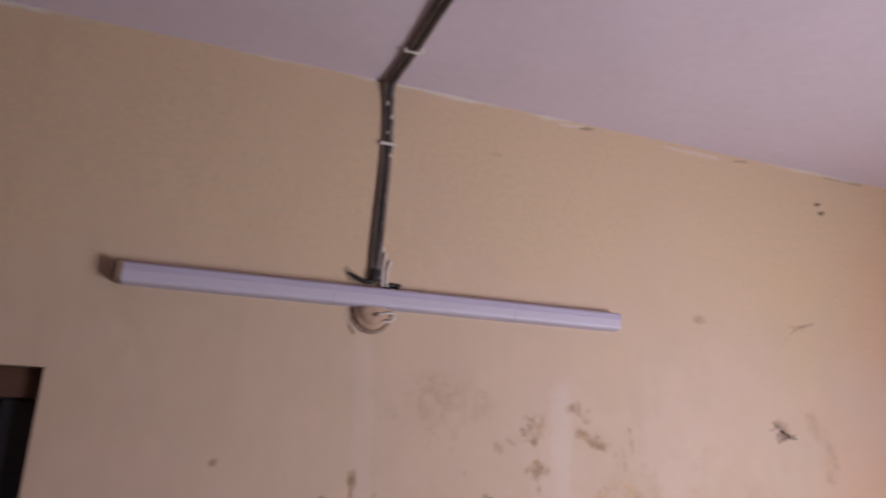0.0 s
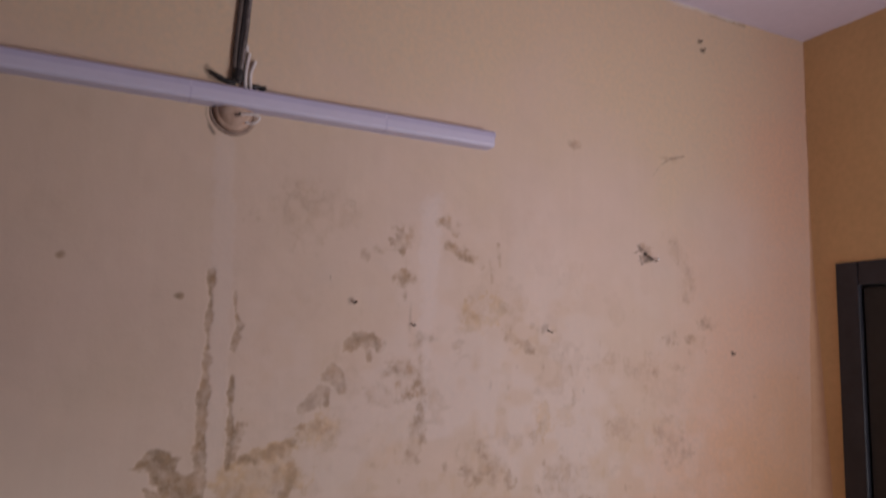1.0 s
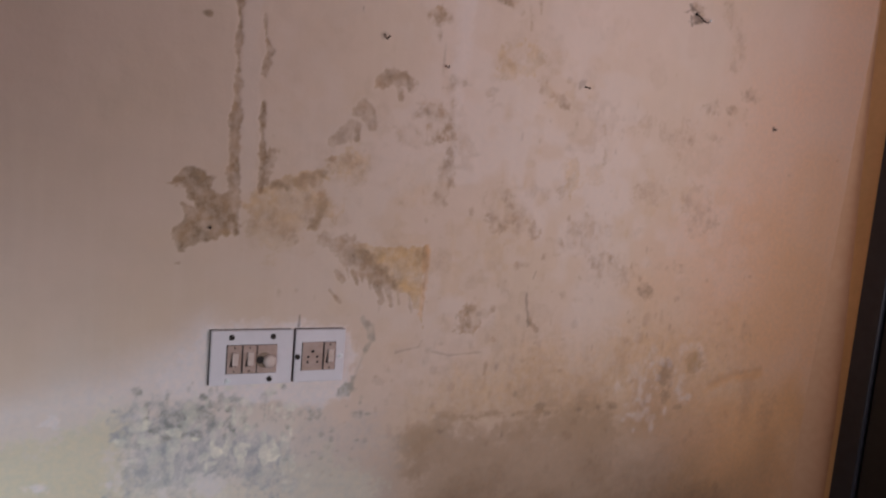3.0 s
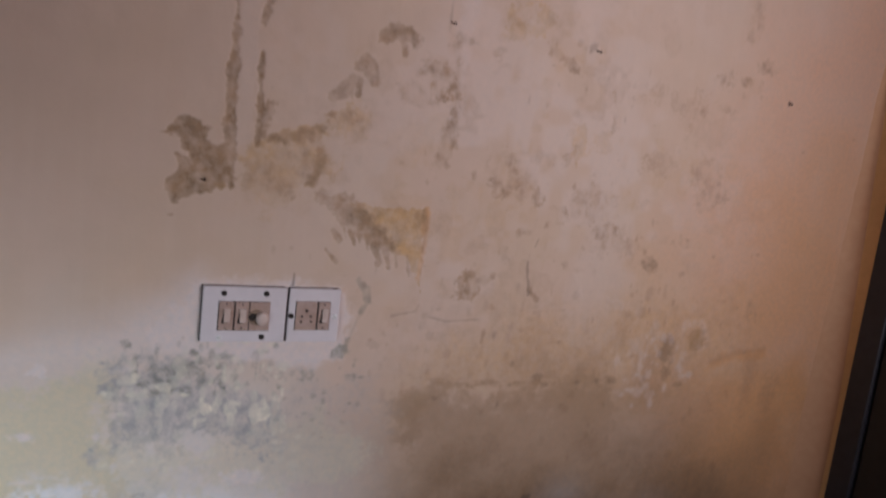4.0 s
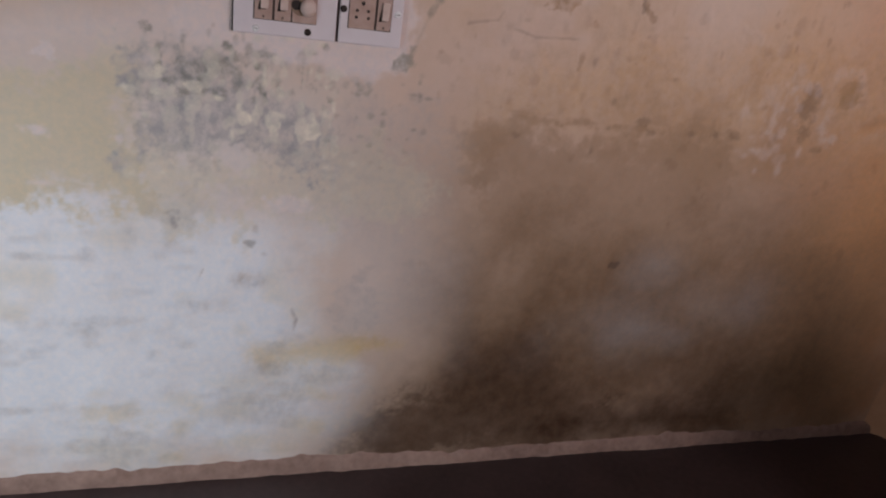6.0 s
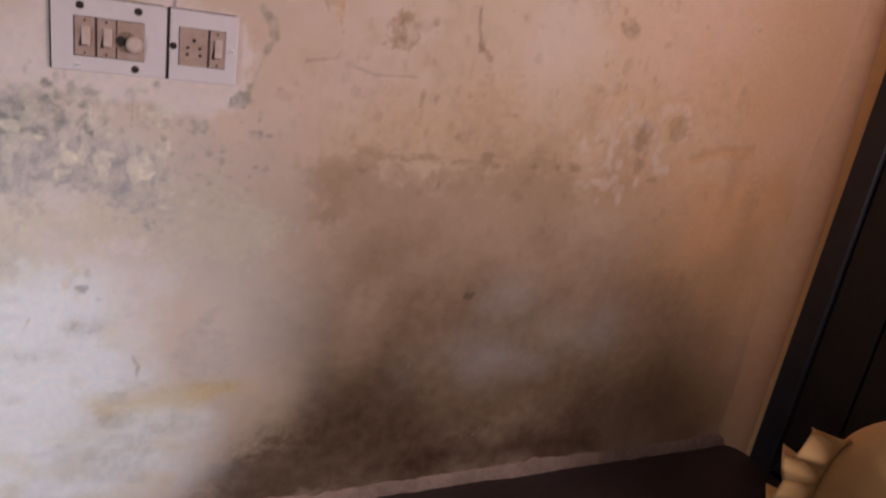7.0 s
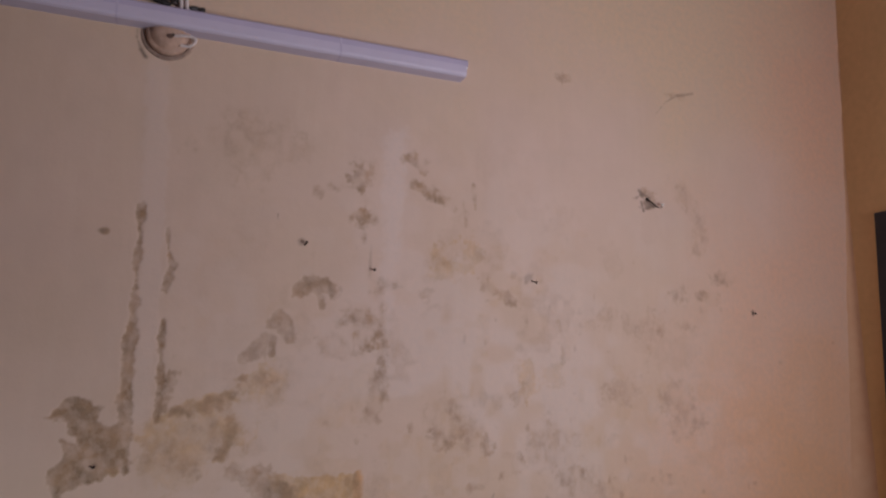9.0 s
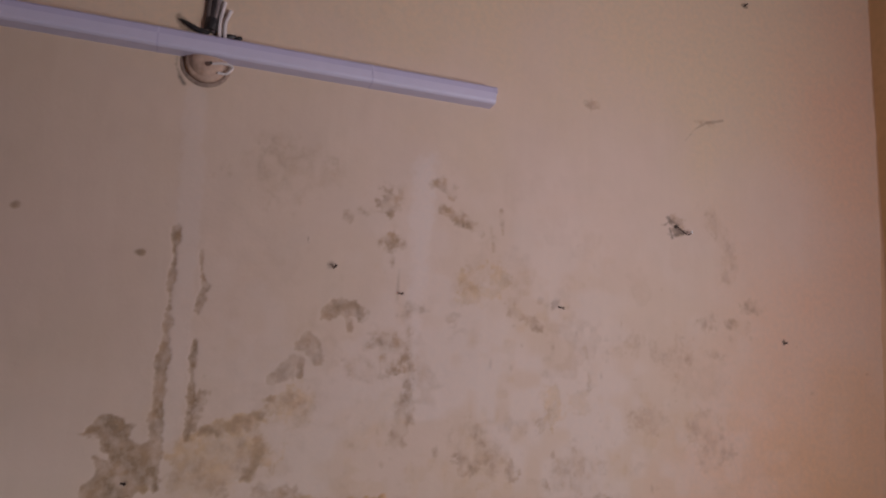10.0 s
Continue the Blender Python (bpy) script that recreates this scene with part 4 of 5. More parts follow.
depth += 0.0006 * (MASK["cement"] + 0.8 * MASK["lime_and_daylight"] + 0.7 * MASK["damp_and_shade"]) * lattice(GX, GZ, 60, 14) + 0.003 * MASK["lime_and_daylight"] * lattice(GX, GZ, 12, 15)


def build_wall():
    nz, nx = GX.shape
    front = np.stack([GX, depth, GZ], -1).reshape(-1, 3)
    idx = np.arange(nz * nx).reshape(nz, nx)
    quads = np.stack([idx[:-1, :-1], idx[:-1, 1:], idx[1:, 1:], idx[1:, :-1]], -1)
    mid_x, mid_z = (GX[:-1, :-1] + GX[1:, 1:]) / 2, (GZ[:-1, :-1] + GZ[1:, 1:]) / 2
    quads = quads[~((mid_x < OPEN_X) & (mid_z < OPEN_Z))].reshape(-1, 4)
    # the body behind: right of the opening, above it, and left of it
    bulk = []
    for x0, x1, y0, z0, z1 in ((OPEN_X, EAST + 0.2, 0.006, 0, TOP + 0.1), (-1.54, OPEN_X, 0.006, OPEN_Z, TOP + 0.1), (WEST - 0.2, -1.54, 0.0, 0, TOP + 0.1), (-1.54, X_LEFT, 0.0, OPEN_Z, TOP)):
        bulk.append([(x, y, z) for x in (x0, x1) for y in (y0, 0.23) for z in (z0, z1)])
    verts = np.concatenate([front, np.array(bulk).reshape(-1, 3)])
    box = np.array([(0, 1, 3, 2), (4, 6, 7, 5), (0, 4, 5, 1), (2, 3, 7, 6), (0, 2, 6, 4), (1, 5, 7, 3)])
    faces = np.concatenate([quads] + [box + len(front) + 8 * i for i in range(len(bulk))])
    me = bpy.data.meshes.new("wall_north")
    me.vertices.add(len(verts))
    me.vertices.foreach_set("co", verts.ravel())
    me.loops.add(faces.size)
    me.loops.foreach_set("vertex_index", faces.ravel())
    me.polygons.add(len(faces))
    me.polygons.foreach_set("loop_start", np.arange(0, faces.size, 4))
    smooth = np.arange(len(faces)) < len(quads)
    me.update(calc_edges=True)
    me.polygons.foreach_set("use_smooth", smooth)
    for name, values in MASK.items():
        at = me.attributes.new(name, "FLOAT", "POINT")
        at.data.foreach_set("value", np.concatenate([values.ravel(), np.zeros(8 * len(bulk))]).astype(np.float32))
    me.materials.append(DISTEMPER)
    me.validate()
    return tagged(new("wall_north", me), "peach distempered plaster wall with damp stains, peeled patches and painted-in light and shade", "wall", kind="structure")


build_wall()


def holed_wall(name, label, mat, x0, x1, y0, y1, holes):
    """A wall that runs along y, with openings given as (y from, y to, z from, z to)."""
    bm = bmesh.new()
    at = y0
    for h0, h1, l0, l1 in sorted(holes):
        block(bm, x0, x1, at, h0, 0, TOP + 0.1)
        if l0 > 0:
            block(bm, x0, x1, h0, h1, 0, l0)
        block(bm, x0, x1, h0, h1, l1, TOP + 0.1)
        at = h1
    block(bm, x0, x1, at, y1, 0, TOP + 0.1)
    return tagged(new(name, shape(name, bm, mat)), label, "wall", kind="structure")


holed_wall("wall_east", "ochre orange distempered side wall with a dark door", ORANGE, EAST, EAST + 0.2, SOUTH, 0.0, [(-1.027, -0.087, 0, 2.004), (-2.6, -1.6, 0.8, 1.7)])
holed_wall("wall_west", "plain peach side wall with an open doorway", CREAM, WEST - 0.2, WEST, SOUTH, 0.0, [(-2.2, -1.3, 0, 2.0)])
tagged(new("wall_south", shape("wall_south", boxed(WEST - 0.2, EAST + 0.2, SOUTH - 0.2, SOUTH, 0, TOP + 0.1), CREAM)), "plain peach wall closing the room", "wall", kind="structure")


def rippled(name, x0, x1, y0, y1, z, thick, cell, wave, mat, label, category, up):
    """A slab whose visible face is slightly uneven."""
    bm = bmesh.new()
    nx, ny = int((x1 - x0) / cell), int((y1 - y0) / cell)
    rows = []
    for j in range(ny + 1):
        rows.append([])
        for i in range(nx + 1):
            x, y = x0 + (x1 - x0) * i / nx, y0 + (y1 - y0) * j / ny
            rows[-1].append(bm.verts.new((x, y, z + wave * (noise.noise((x * 4, y * 4, 3)) + 0.5 * noise.noise((x * 13, y * 13, 8))))))
    for a, b in zip(rows, rows[1:]):
        for i in range(nx):
            f = (a[i], a[i + 1], b[i + 1], b[i])
            bm.faces.new(f if up else f[::-1]).smooth = True
    z2 = z - thick if up else z + thick
    block(bm, x0, x1, y0, y1, min(z2, z + (-0.02 if up else 0.02)), max(z2, z + (-0.02 if up else 0.02)))
    return tagged(new(name, shape(name, bm, mat)), label, category, kind="structure")


rippled("ceiling", WEST, EAST, SOUTH, 0.006, TOP, 0.12, 0.04, 0.004, WHITEWASH, "uneven lilac-white whitewashed ceiling", "ceiling", False)
rippled("floor", WEST, EAST, SOUTH, 0.006, 0.0, 0.12, 0.05, 0.002, CEMENT, "dark worn cement floor", "floor", True)


def skirting():
    """The rough plaster ledge along the foot of the wall."""
    bm = bmesh.new()
    rows = []
    n = 420
    for i in range(n + 1):
        x = OPEN_X + (EAST - OPEN_X) * i / n
        a = 0.5 * noise.noise((x * 3, 0, 0)) + 0.4 * noise.noise((x * 11, 2, 0)) + 0.3 * noise.noise((x * 35, 5, 0))
        c = 0.5 * noise.noise((x * 5, 9, 0)) + 0.5 * noise.noise((x * 24, 4, 0))
        h, d = 0.036 + 0.022 * a, 0.012 + 0.008 * c
        rows.append([bm.verts.new(q) for q in ((x, 0.005, h + 0.004), (x, -0.002, h), (x, -d * 0.7, h * 0.75), (x, -d, h * 0.35), (x, -d * 1.1, 0.0))])
    for a, b in zip(rows, rows[1:]):
        for j in range(4):
            bm.faces.new((a[j], a[j + 1], b[j + 1], b[j])).smooth = True
    bmesh.ops.recalc_face_normals(bm, faces=bm.faces)
    return tagged(new("baseboard", shape("baseboard", bm, PLASTER)), "rough broken plaster ledge along the wall foot", "baseboard", kind="structure")


skirting()


def corner_fillet():
    """The corner of the two walls, plastered over and rounded, widened towards the floor to fit the camera's view."""
    bm = bmesh.new()
    rows = []
    for i in range(161):
        z = TOP * i / 160
        wob = noise.noise((z * 6, 1, 0)) + 0.5 * noise.noise((z * 19, 2, 0))
        # wide low down: its darker colour stands in for dimmer light by the door
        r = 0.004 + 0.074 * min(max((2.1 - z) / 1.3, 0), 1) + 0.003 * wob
        rows.append([bm.verts.new((EAST - r + r * math.sin(u) + (0.003 if k == 8 else 0), -r + r * math.cos(u) + (0.004 if k == 0 else 0), z)) for k, u in enumerate(math.pi / 2 * k / 8 for k in range(9))])
    for a, b in zip(rows, rows[1:]):
        for k in range(8):
            bm.faces.new((a[k], a[k + 1], b[k + 1], b[k])).smooth = True
    bmesh.ops.recalc_face_normals(bm, faces=bm.faces)
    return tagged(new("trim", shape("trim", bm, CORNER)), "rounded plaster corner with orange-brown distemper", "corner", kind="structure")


corner_fillet()

# ---- doors ----


def east_door():
    d = thing("door_1", "closed black painted wooden door in a plain frame", "door", pose(EAST, -0.087, 0), kind="structure")
    w, h = 0.94, 2.004
    part("jamb", boxed(-0.006, 0.1, -0.075, 0.0, 0, h, bevel=0.004), BLACKPAINT, d)
    part("jamb", boxed(-0.006, 0.1, -w, -w + 0.075, 0, h, bevel=0.004), BLACKPAINT, d)
    part("head", boxed(-0.0055, 0.1, -w + 0.0755, -0.0755, h - 0.075, h, bevel=0.004), BLACKPAINT, d)
    leaf = part("leaf", boxed(0.02, 0.055, -w + 0.079, -0.079, 0.01, h - 0.079, bevel=0.003), BROWNDOOR, d)
    for i in range(5):
        y = -0.079 - 0.1565 * i
        part("board", boxed(0.008, 0.0195, y - 0.152, y - 0.002, 0.012, h - 0.082, bevel=0.004), BROWNDOOR, leaf)


def north_door():
    d = thing("door_2", "closed dark wooden door set back under a brown lintel", "door", pose(OPEN_X, 0, 0), kind="structure")
    w, h = 0.896, OPEN_Z
    part("lintel", boxed(-w, 0, 0.03, 0.2, h - 0.06, h - 0.001, bevel=0.004), REDWOOD, d, "brown wooden lintel")
    part("jamb", boxed(-0.07, -0.001, 0.05, 0.2, 0, h - 0.061, bevel=0.004), BLACKPAINT, d)
    part("jamb", boxed(-w, -w + 0.07, 0.05, 0.2, 0, h - 0.061, bevel=0.004), BLACKPAINT, d)
    leaf = part("leaf", boxed(-w + 0.072, -0.072, 0.10, 0.135, 0.01, h - 0.063, bevel=0.003), BROWNDOOR, d)
    for i in range(4):
        x = -w + 0.074 + 0.188 * i
        part("board", boxed(x, x + 0.184, 0.088, 0.0995, 0.012, h - 0.065, bevel=0.004), BROWNDOOR, leaf)


east_door()
north_door()

# ---- the tube light and its wiring ----


def extruded(profile, x0, x1):
    """A bar along x with the given outline in (y, z)."""
    bm = bmesh.new()
    a, b = ([bm.verts.new((x, y, z)) for y, z in profile] for x in (x0, x1))
    n = len(profile)
    for i in range(n):
        bm.faces.new((a[i], a[(i + 1) % n], b[(i + 1) % n], b[i]))
    bm.faces.new(a[::-1])
    bm.faces.new(b)
    bmesh.ops.recalc_face_normals(bm, faces=bm.faces)
    return bm


def tube_light():
    lamp = thing("tube_light", "unlit lilac-white tube batten light, dusty, fixed aslant", "tube light", pose(0.0535, 0, 2.2225, 0, -0.6, 0))
    half = 0.5965

    def lower(grow=0.0):
        return [(0.0, 0.004), (-0.040 - grow, 0.004), (-0.041 - grow, -0.014), (-0.039 - grow, -0.019), (-0.034, -0.022 - grow), (0.0, -0.022 - grow)]

    def upper(grow=0.0):
        return [(0.0, 0.0045), (-0.0385 - grow, 0.0045), (-0.038 - grow, 0.016), (-0.035 - grow, 0.020), (-0.030, 0.0225 + grow), (0.0, 0.0225 + grow)]

    part("housing", extruded(upper(), -half + 0.012, half - 0.008), LAMPWHITE, lamp, "violet-white upper channel")
    part("diffuser", extruded(lower(), -half + 0.012, half - 0.004), DIFFUSER, lamp, "milky lower diffuser")
    part("end_cap", extruded(upper(0.0004), half - 0.008, half), LAMPWHITE, lamp, "white plastic end cap")
    part("end_cap", boxed(-half - 0.004, -half + 0.012, -0.040, 0.0, -0.020, 0.024, bevel=0.006), BURNT, lamp, "browned end cap")
    for x in (-0.15, 0.295):
        part("joint", extruded(lower(0.0005), x - 0.0015, x + 0.0015), LAMPWHITE, lamp)
        part("joint", extruded(upper(0.0005), x - 0.0015, x + 0.0015), DIFFUSER, lamp)
    for z in (0.008, 0.015):
        part("pin", lathe([(0.0018, 0), (0.0018, 0.007)], 8, pose(half - 0.001, -0.02, z, 0, 90, 0)), STEEL, lamp, "metal contact pin")


def junction_box():
    box = thing("junction_box", "round painted-over junction box behind the tube light", "junction box", pose(0.0, 0.0, 2.193, 90, 0, 0) @ Matrix.Scale(0.87, 4))
    part("rim", lathe([(0.060, -0.004), (0.060, 0.002), (0.058, 0.004), (0.052, 0.0045), (0.051, 0.002)], 40), DIRTY, box, "dirty painted rim")
    part("lid", lathe([(0.050, -0.002), (0.0495, 0.008), (0.047, 0.014), (0.043, 0.017), (0.040, 0.0172), (0.038, 0.020), (0.033, 0.026), (0.025, 0.0305), (0.014, 0.033), (0.004, 0.034)], 40), PEACH, box, "painted-over domed lid", smooth=True)
    part("hole", lathe([(0.0062, 0.0), (0.0058, 0.0018)], 14, pose(0.004, -0.012, 0.0322, 16, 6, 0) @ Matrix.Diagonal((1.25, 0.9, 1, 1))), REDWOOD, box, "dark broken hole in the lid")
    part("hole", lathe([(0.0036, 0.0), (0.0032, 0.002)], 12, pose(0.0105, -0.008, 0.0325, 12, 10, 0)), GRIME_AND_SHADE, box)
    part("wire_loop", tube([(0.012, -0.010, 0.030), (0.03, -0.007, 0.034), (0.054, -0.005, 0.031), (0.061, -0.012, 0.028), (0.048, -0.026, 0.025), (0.028, -0.027, 0.024)], 0.0030), CLIPWHITE, box, "stiff white wire end")


def cable_run():
    run = thing("cable_run", "grimy dark cables clipped up the wall and over the ceiling", "cable", pose(0, 0, 0))
    for i, (dx, mat) in enumerate(((-0.011, GREYCABLE), (-0.002, CABLE), (0.0075, SPLASHED))):
        w = lambda k: 0.0015 * noise.noise((i * 5.1, k * 1.7, 0.5))
        pts = [(0.001 + dx * 0.6, -0.006, 2.262), (0.004 + dx + w(1), -0.006, 2.34), (0.009 + dx + w(2), -0.006, 2.45), (0.013 + dx + w(3), -0.0062, 2.56), (0.014 + dx + w(4), -0.006, 2.66), (0.010 + dx, -0.007, 2.742),
               (0.009 + dx, -0.020, 2.775), (0.011 + dx, -0.06, 2.781), (0.017 + dx, -0.18, 2.780), (0.022 + dx, -0.36, 2.781), (0.030 + dx, -0.62, 2.780), (0.036 + dx, -1.0, 2.781), (0.05 + dx, -3.29, 2.780)]
        part("cable", tube(pts, 0.0056), mat, run, ("grey dusty cable", "black grimy cable", "black cable splashed with white paint")[i])
    for z, x in ((2.615, 0.014),):
        part("clip", boxed(x - 0.021, x + 0.019, -0.0135, 0.003, z - 0.004, z + 0.004, bevel=0.002), CLIPWHITE, run, "white cable clip")
    for y in (-0.18, -0.62, -1.2, -2.0):
        part("clip", boxed(-0.006, 0.042, y - 0.004, y + 0.004, 2.7725, 2.7895, bevel=0.002), CLIPWHITE, run, "white cable clip")
    for x, y, z, size in ((0.020, -0.011, 2.752, 0.006), (0.006, -0.0115, 2.725, 0.005), (0.019, -0.011, 2.690, 0.006), (0.010, -0.0118, 2.645, 0.004), (0.021, -0.011, 2.585, 0.005), (0.018, -0.011, 2.345, 0.006)):
        part("paint_splash", lathe([(size, -0.002), (size * 0.9, 0.0), (size * 0.4, 0.0012)], 9, pose(x, y, z, 90, 0, 0) @ Matrix.Diagonal((0.7, 1.5, 1, 1))), CLIPWHITE, run, "dried white paint splash")
    part("tape", lathe([(0.013, 0), (0.0145, 0.012), (0.0125, 0.026)], 14, pose(0.001, -0.008, 2.265, 0, 6, 0)), BLACKPLASTIC, run)
    for x, z, long, turn in ((-0.038, 2.268, 0.05, 24), (-0.020, 2.262, 0.04, 8), (0.036, 2.258, 0.035, -14), (0.058, 2.258, 0.018, -30)):
        sleeve = lathe([(0.0015, -long / 2), (0.0045, -long / 4), (0.006, long / 8), (0.0035, long / 2)], 9, pose(x, -0.007, z, 0, 90 + turn, 0))
        part("torn_sleeve", sleeve, BLACKPLASTIC, run, "black torn cable sleeve")
    for x, top, lean in ((0.020, 2.335, 0.004), (0.031, 2.318, 0.007)):
        part("bare_wire", tube([(x, -0.010, 2.252), (x - 0.002, -0.012, 2.285), (x + lean, -0.008, top)], 0.0042, 9), CLIPWHITE, run, "pale paint-splashed wire end")


tube_light()
junction_box()
cable_run()

# ---- switch plates ----


def screw(parent, x, z, y, mat):
    head = part("screw", lathe([(0.0062, -0.001), (0.0062, 0.0012), (0.0044, 0.0026)], 14, pose(x, y, z, 90, 0, 0)), mat, parent, "bright zinc screw" if mat is STEEL else "dark screw")
    part("slot", boxed(x - 0.0036, x + 0.0036, y - 0.0028, y - 0.0018, z - 0.0006, z + 0.0006), GRIME_AND_SHADE, head)


def plate(x0, x1, label):
    p = thing("switch_plate", label, "switch plate", pose(x0, 0, 0.999), group="switch plates")
    w, h = x1 - x0, 0.123
    # dark slab added as the shadow line left of and above the cover
    part("shadow_strip", boxed(-0.0027, w - 0.006, -0.006, 0.01, 0.001, h + 0.0012), SHADE_AND_MARKS, p, "dark strip standing in for the plate's shadow")
    part("cover", boxed(0, w, -0.0125, 0.004, 0, h, bevel=0.0025), PLATE, p)
    return p


def rocker(p, x0, x1, z0, z1, name="rocker"):
    body = part(name, boxed(x0 + 0.001, x1 - 0.001, -0.0155, -0.0105, z0 + 0.001, z1 - 0.001, bevel=0.0012), MODULE, p)
    mid = (x0 + x1) / 2
    bm = boxed(mid - 0.005, mid + 0.0085, -0.0195, -0.0148, z0 + 0.019, z1 - 0.015, bevel=0.0022)
    for v in bm.verts:
        v.co.y -= 0.0035 * (v.co.z - z0) / (z1 - z0)
    part("lever", bm, LEVER, body, "yellowed switch lever")
    for z in (z0 + 0.006, z1 - 0.006):
        part("mark", lathe([(0.0022, 0), (0.002, 0.0005)], 10, pose(mid, -0.0154, z, 90, 0, 0)), SHADE_AND_MARKS, body)
    # black wedge and strip laid on as the lever's shadow, left and below
    bm = bmesh.new()
    wedge = [(mid - 0.0100, z0 + 0.0165), (mid - 0.0040, z0 + 0.0165), (mid - 0.0052, z1 - 0.024), (mid - 0.0066, z1 - 0.032)]
    near, far = ([bm.verts.new((x, y, z)) for x, z in wedge] for y in (-0.0159, -0.0150))
    bm.faces.new(near)
    bm.faces.new(far[::-1])
    for i in range(4):
        bm.faces.new((near[i], far[i], far[(i + 1) % 4], near[(i + 1) % 4]))
    bmesh.ops.recalc_face_normals(bm, faces=bm.faces)
    part("lever_shade", bm, GRIME_AND_SHADE, body)
    part("lever_shade", boxed(mid - 0.0085, mid + 0.004, -0.0159, -0.0154, z0 + 0.0172, z0 + 0.0186), GRIME_AND_SHADE, body)
    return body


def left_plate():
    p = plate(-0.047, 0.1305, "white plastic switch plate with two aged switches and a regulator")
    part("recess", boxed(0.0328, 0.1422, -0.0129, -0.011, 0.0258, 0.0912), SHADE_AND_MARKS, p)
    rocker(p, 0.034, 0.066, 0.026, 0.091)
    rocker(p, 0.068, 0.098, 0.026, 0.091)
    regulator = part("regulator", boxed(0.0995, 0.142, -0.0155, -0.0105, 0.027, 0.090, bevel=0.0012), MODULE, p)
    part("knob", lathe([(0.0175, 0), (0.0168, 0.006), (0.0135, 0.010), (0.006, 0.0115)], 24, pose(0.1265, -0.0153, 0.054, 90, 0, 0) @ Matrix.Diagonal((0.8, 0.9, 1, 1))), LEVER, regulator, "worn pinkish round knob", smooth=True)
    part("burn_mark", lathe([(0.018, 0), (0.0172, 0.0004)], 20, pose(0.1135, -0.0154, 0.0565, 90, 0, 0)), BURNT, regulator, "brown scorch round the knob")
    part("burn_mark", lathe([(0.009, 0), (0.0084, 0.0008)], 20, pose(0.1055, -0.0154, 0.0570, 90, 0, 0)), GRIME_AND_SHADE, regulator, "black grime beside the knob")
    for x, z, m in ((0.043, 0.108, GRIME_AND_SHADE), (0.132, 0.109, GRIME_AND_SHADE), (0.038, 0.010, STEEL), (0.128, 0.012, GRIME_AND_SHADE)):
        screw(p, x, z, -0.0125, m)


def right_plate():
    p = plate(0.136, 0.2515, "white plastic plate with a five-hole socket and a switch")
    part("recess", boxed(0.0148, 0.0942, -0.0129, -0.011, 0.0278, 0.0942), SHADE_AND_MARKS, p)
    socket = part("socket", boxed(0.016, 0.063, -0.0158, -0.0105, 0.028, 0.094, bevel=0.0012), MODULE, p)
    for x, z, r in ((0.040, 0.073, 0.0038), (0.030, 0.060, 0.003), (0.050, 0.060, 0.003), (0.029, 0.048, 0.003), (0.051, 0.048, 0.003)):
        part("socket_hole", lathe([(r, 0), (r * 0.9, 0.0006)], 12, pose(x, -0.0157, z, 90, 0, 0)), GRIME_AND_SHADE, socket, "black socket hole")
    rocker(p, 0.066, 0.094, 0.028, 0.094)
    screw(p, 0.006, 0.060, -0.0125, GRIME_AND_SHADE)
    screw(p, 0.105, 0.060, -0.0125, STEEL)


left_plate()
right_plate()

# ---- nails and the hook ----


def nail(x, z, long, tilt, turn):
    n = thing("nail", "short rusty nail driven into the plaster", "nail", pose(x, 0.001, z, 90 + tilt, 0, turn), group="nails in the wall")
    part("shank", lathe([(0.0016, -0.012), (0.0016, long)], 8), RUST, n)
    part("nail_head", lathe([(0.003, long), (0.003, long + 0.001), (0.002, long + 0.0016)], 12), RUST, n)


nail(0.302, 1.787, 0.014, -20, 10)
nail(0.455, 1.745, 0.010, 0, 0)
nail(0.845, 1.747, 0.014, 15, 25)
nail(1.523, 1.703, 0.008, 0, 0)
nail(1.407, 2.682, 0.012, 10, 0)
nail(1.417, 2.652, 0.012, -10, 10)
nail(-0.059, 1.344, 0.004, 0, 0)

hook = thing("wall_hook", "bent blackened wire hook on a nail", "hook", pose(1.182, 0, 1.977))
part("stem", tube([(-0.004, 0.01, 0.006), (0.0, -0.004, 0.002), (0.010, -0.010, -0.008), (0.020, -0.012, -0.015), (0.030, -0.012, -0.015), (0.036, -0.012, -0.009)], 0.0014), RUST, hook)
part("plug", lathe([(0.0035, -0.004), (0.004, 0.003), (0.002, 0.005)], 12, pose(-0.004, 0, 0.004, 90, 0, 0)), GRIME_AND_SHADE, hook)
part("tip", lathe([(0.003, 0), (0.0036, 0.004), (0.002, 0.006)], 10, pose(0.036, -0.012, -0.011)), STEEL, hook, "bright metal hook tip")


# ---- the pillow by the door ----


def pillow_point(rho, angle, side, grow=0.0):
    """A point of the stuffed pillow, which stands on its edge along y: rho from the middle of a face to the seam."""
    c, e = math.cos(angle), math.sin(angle)
    k = (abs(c) ** 2.8 + abs(e) ** 2.8) ** (-1 / 2.8)
    y, z = 0.275 * k * c * rho, 0.293 * k * e * rho
    thick = 0.098 * math.sqrt(max(1 - rho ** 3.2, 0)) + grow
    thick *= 1 + 0.10 * noise.noise((y * 5, z * 5, side)) + 0.04 * math.sin(22 * angle) * rho ** 3
    y, z = y * (1 + 0.9 * grow), z * (1 + 3.0 * grow)
    return Vector((-side * thick - 0.05 * (z / 0.26), y, max(0.293 + z + 0.006 * noise.noise((y * 9, z * 9, 4)), 0.0)))


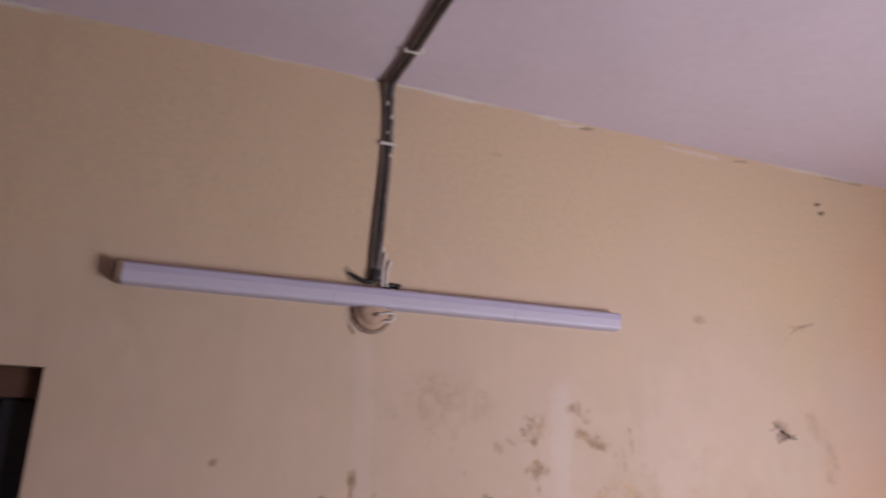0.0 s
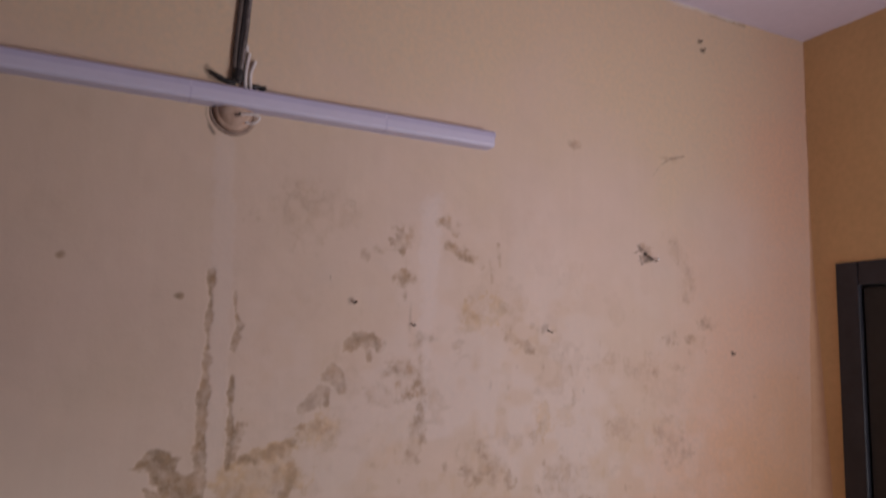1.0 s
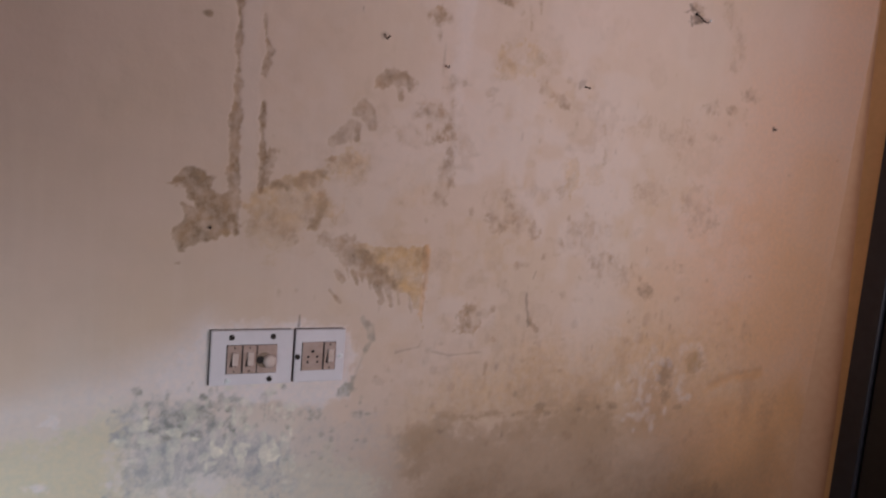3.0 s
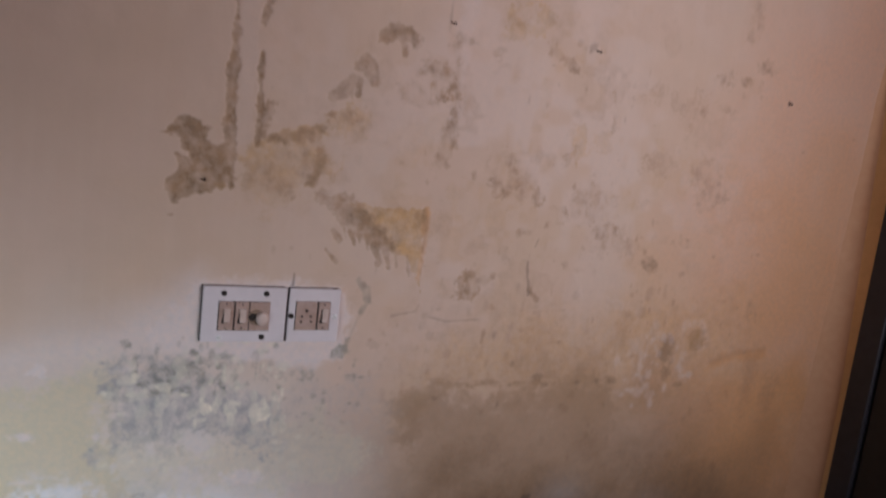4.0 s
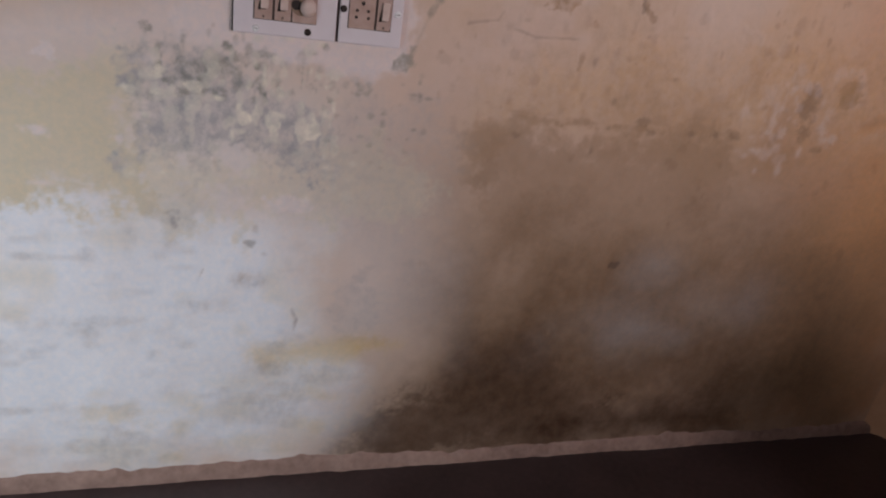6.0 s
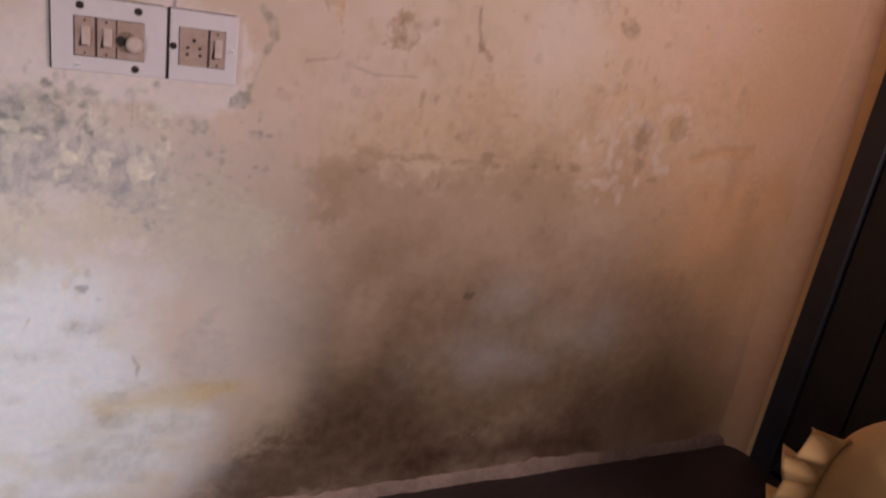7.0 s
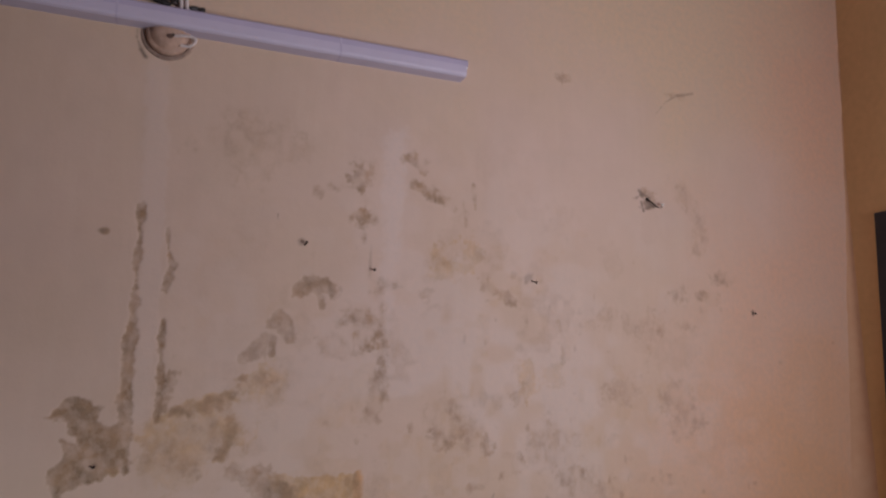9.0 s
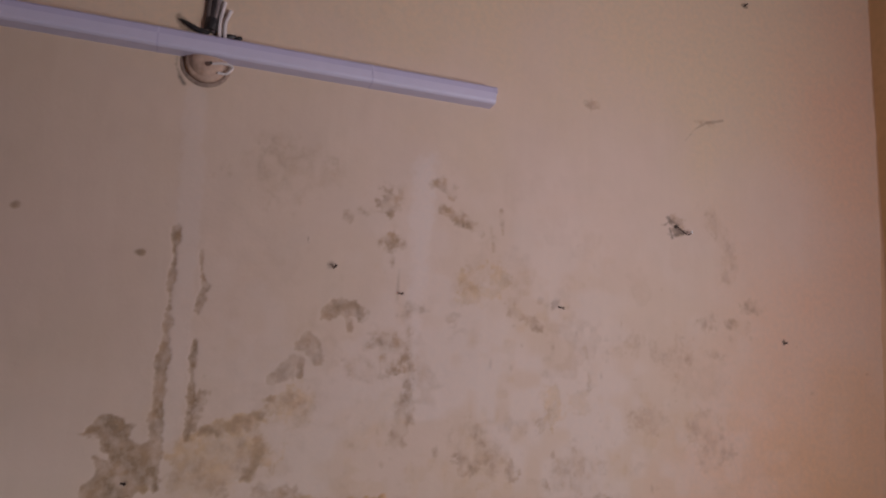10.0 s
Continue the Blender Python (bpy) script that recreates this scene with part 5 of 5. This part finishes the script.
def pillow():
    s = thing("pillow", "stuffed tan pillow with a pleated frill standing on the floor", "pillow", pose(1.668, -0.752, 0.0, 0, 0, 38))
    bm = bmesh.new()
    n, m = 72, 14
    for side in (1, -1):
        rings = [[bm.verts.new(pillow_point(j / m, 2 * math.pi * i / n, side)) for i in range(n)] for j in range(1, m + 1)]
        tip = bm.verts.new(pillow_point(0, 0, side))
        for i in range(n):
            bm.faces.new((tip, rings[0][i], rings[0][(i + 1) % n]))
        for a, b in zip(rings, rings[1:]):
            for i in range(n):
                bm.faces.new((a[i], b[i], b[(i + 1) % n], a[(i + 1) % n]))
    bmesh.ops.remove_doubles(bm, verts=bm.verts, dist=0.0005)
    bmesh.ops.recalc_face_normals(bm, faces=bm.faces)
    body = part("body", bm, SACKING, s, smooth=True)
    seam = [pillow_point(0.99, radians(a), 1) for a in range(-62, 35, 3)]
    part("piping", tube([tuple(q) for q in seam], 0.005, 8), SACKING, body, "sewn seam of the frill")
    bm = bmesh.new()
    cols, rows = 150, 8
    grid = []
    for i in range(cols + 1):
        f = i / cols
        angle = radians(-62 + 95 * f)
        foot = pillow_point(0.985, angle, 1)
        out = Vector((0, math.cos(angle) * 1.0, math.sin(angle) * 0.75)).normalized()
        turn = 2 * math.pi * (7.5 * f + 0.35 * math.sin(9 * f))
        reach = 0.090 * (0.86 + 0.16 * math.sin(turn * 0.5 + 1) + 0.10 * noise.noise((f * 14, 2, 1)))
        grid.append([])
        for j in range(rows + 1):
            r = j / rows
            ripple = 0.030 * r ** 0.8 * math.sin(turn) + 0.008 * r * math.sin(2.3 * turn + 1)
            q = foot + out * reach * r + Vector((-0.012 * r + ripple, 0, 0.014 * r * math.sin(turn + 1.2)))
            grid[-1].append(Vector((q.x, q.y, max(q.z, 0.004))))
    layers = [[[bm.verts.new(q + Vector((d, 0, 0))) for q in col] for col in grid] for d in (-0.0015, 0.0015)]
    for layer in layers:
        for a, b in zip(layer, layer[1:]):
            for j in range(rows):
                bm.faces.new((a[j], a[j + 1], b[j + 1], b[j]))
    for (a, b), (c, d) in zip(zip(layers[0], layers[0][1:]), zip(layers[1], layers[1][1:])):
        bm.faces.new((a[-1], b[-1], d[-1], c[-1]))
    bmesh.ops.recalc_face_normals(bm, faces=bm.faces)
    part("frill", bm, SACKING, s, "pleated tan cloth frill", smooth=True)


def folded_cloth():
    s = thing("cloth", "white cotton cloth folded over the top of the pillow", "cloth", pose(1.668, -0.752, 0.0, 0, 0, 38))
    bm = bmesh.new()
    grid = []
    for i in range(29):
        angle = radians(55 + 60 * i / 28)
        line = []
        for k in range(25):
            v = k / 24
            rho, side = (0.80 + 0.40 * v, 1) if v < 0.5 else (1.20 - 0.40 * v, -1)
            rho = min(rho - 0.05 * noise.noise((angle * 3, side, 5)) * abs(v - 0.5), 0.999)
            line.append(pillow_point(rho, angle, side, 0.010 + 0.003 * noise.noise((angle * 8, v * 4, 2))))
        grid.append(line)
    layers = [[[bm.verts.new(q + Vector((0, 0, d))) for q in col] for col in grid] for d in (0.0, 0.003)]
    for layer in layers:
        for a, b in zip(layer, layer[1:]):
            for j in range(24):
                bm.faces.new((a[j], a[j + 1], b[j + 1], b[j]))
    bmesh.ops.recalc_face_normals(bm, faces=bm.faces)
    part("fold", bm, PALECLOTH, s, smooth=True)


pillow()
folded_cloth()
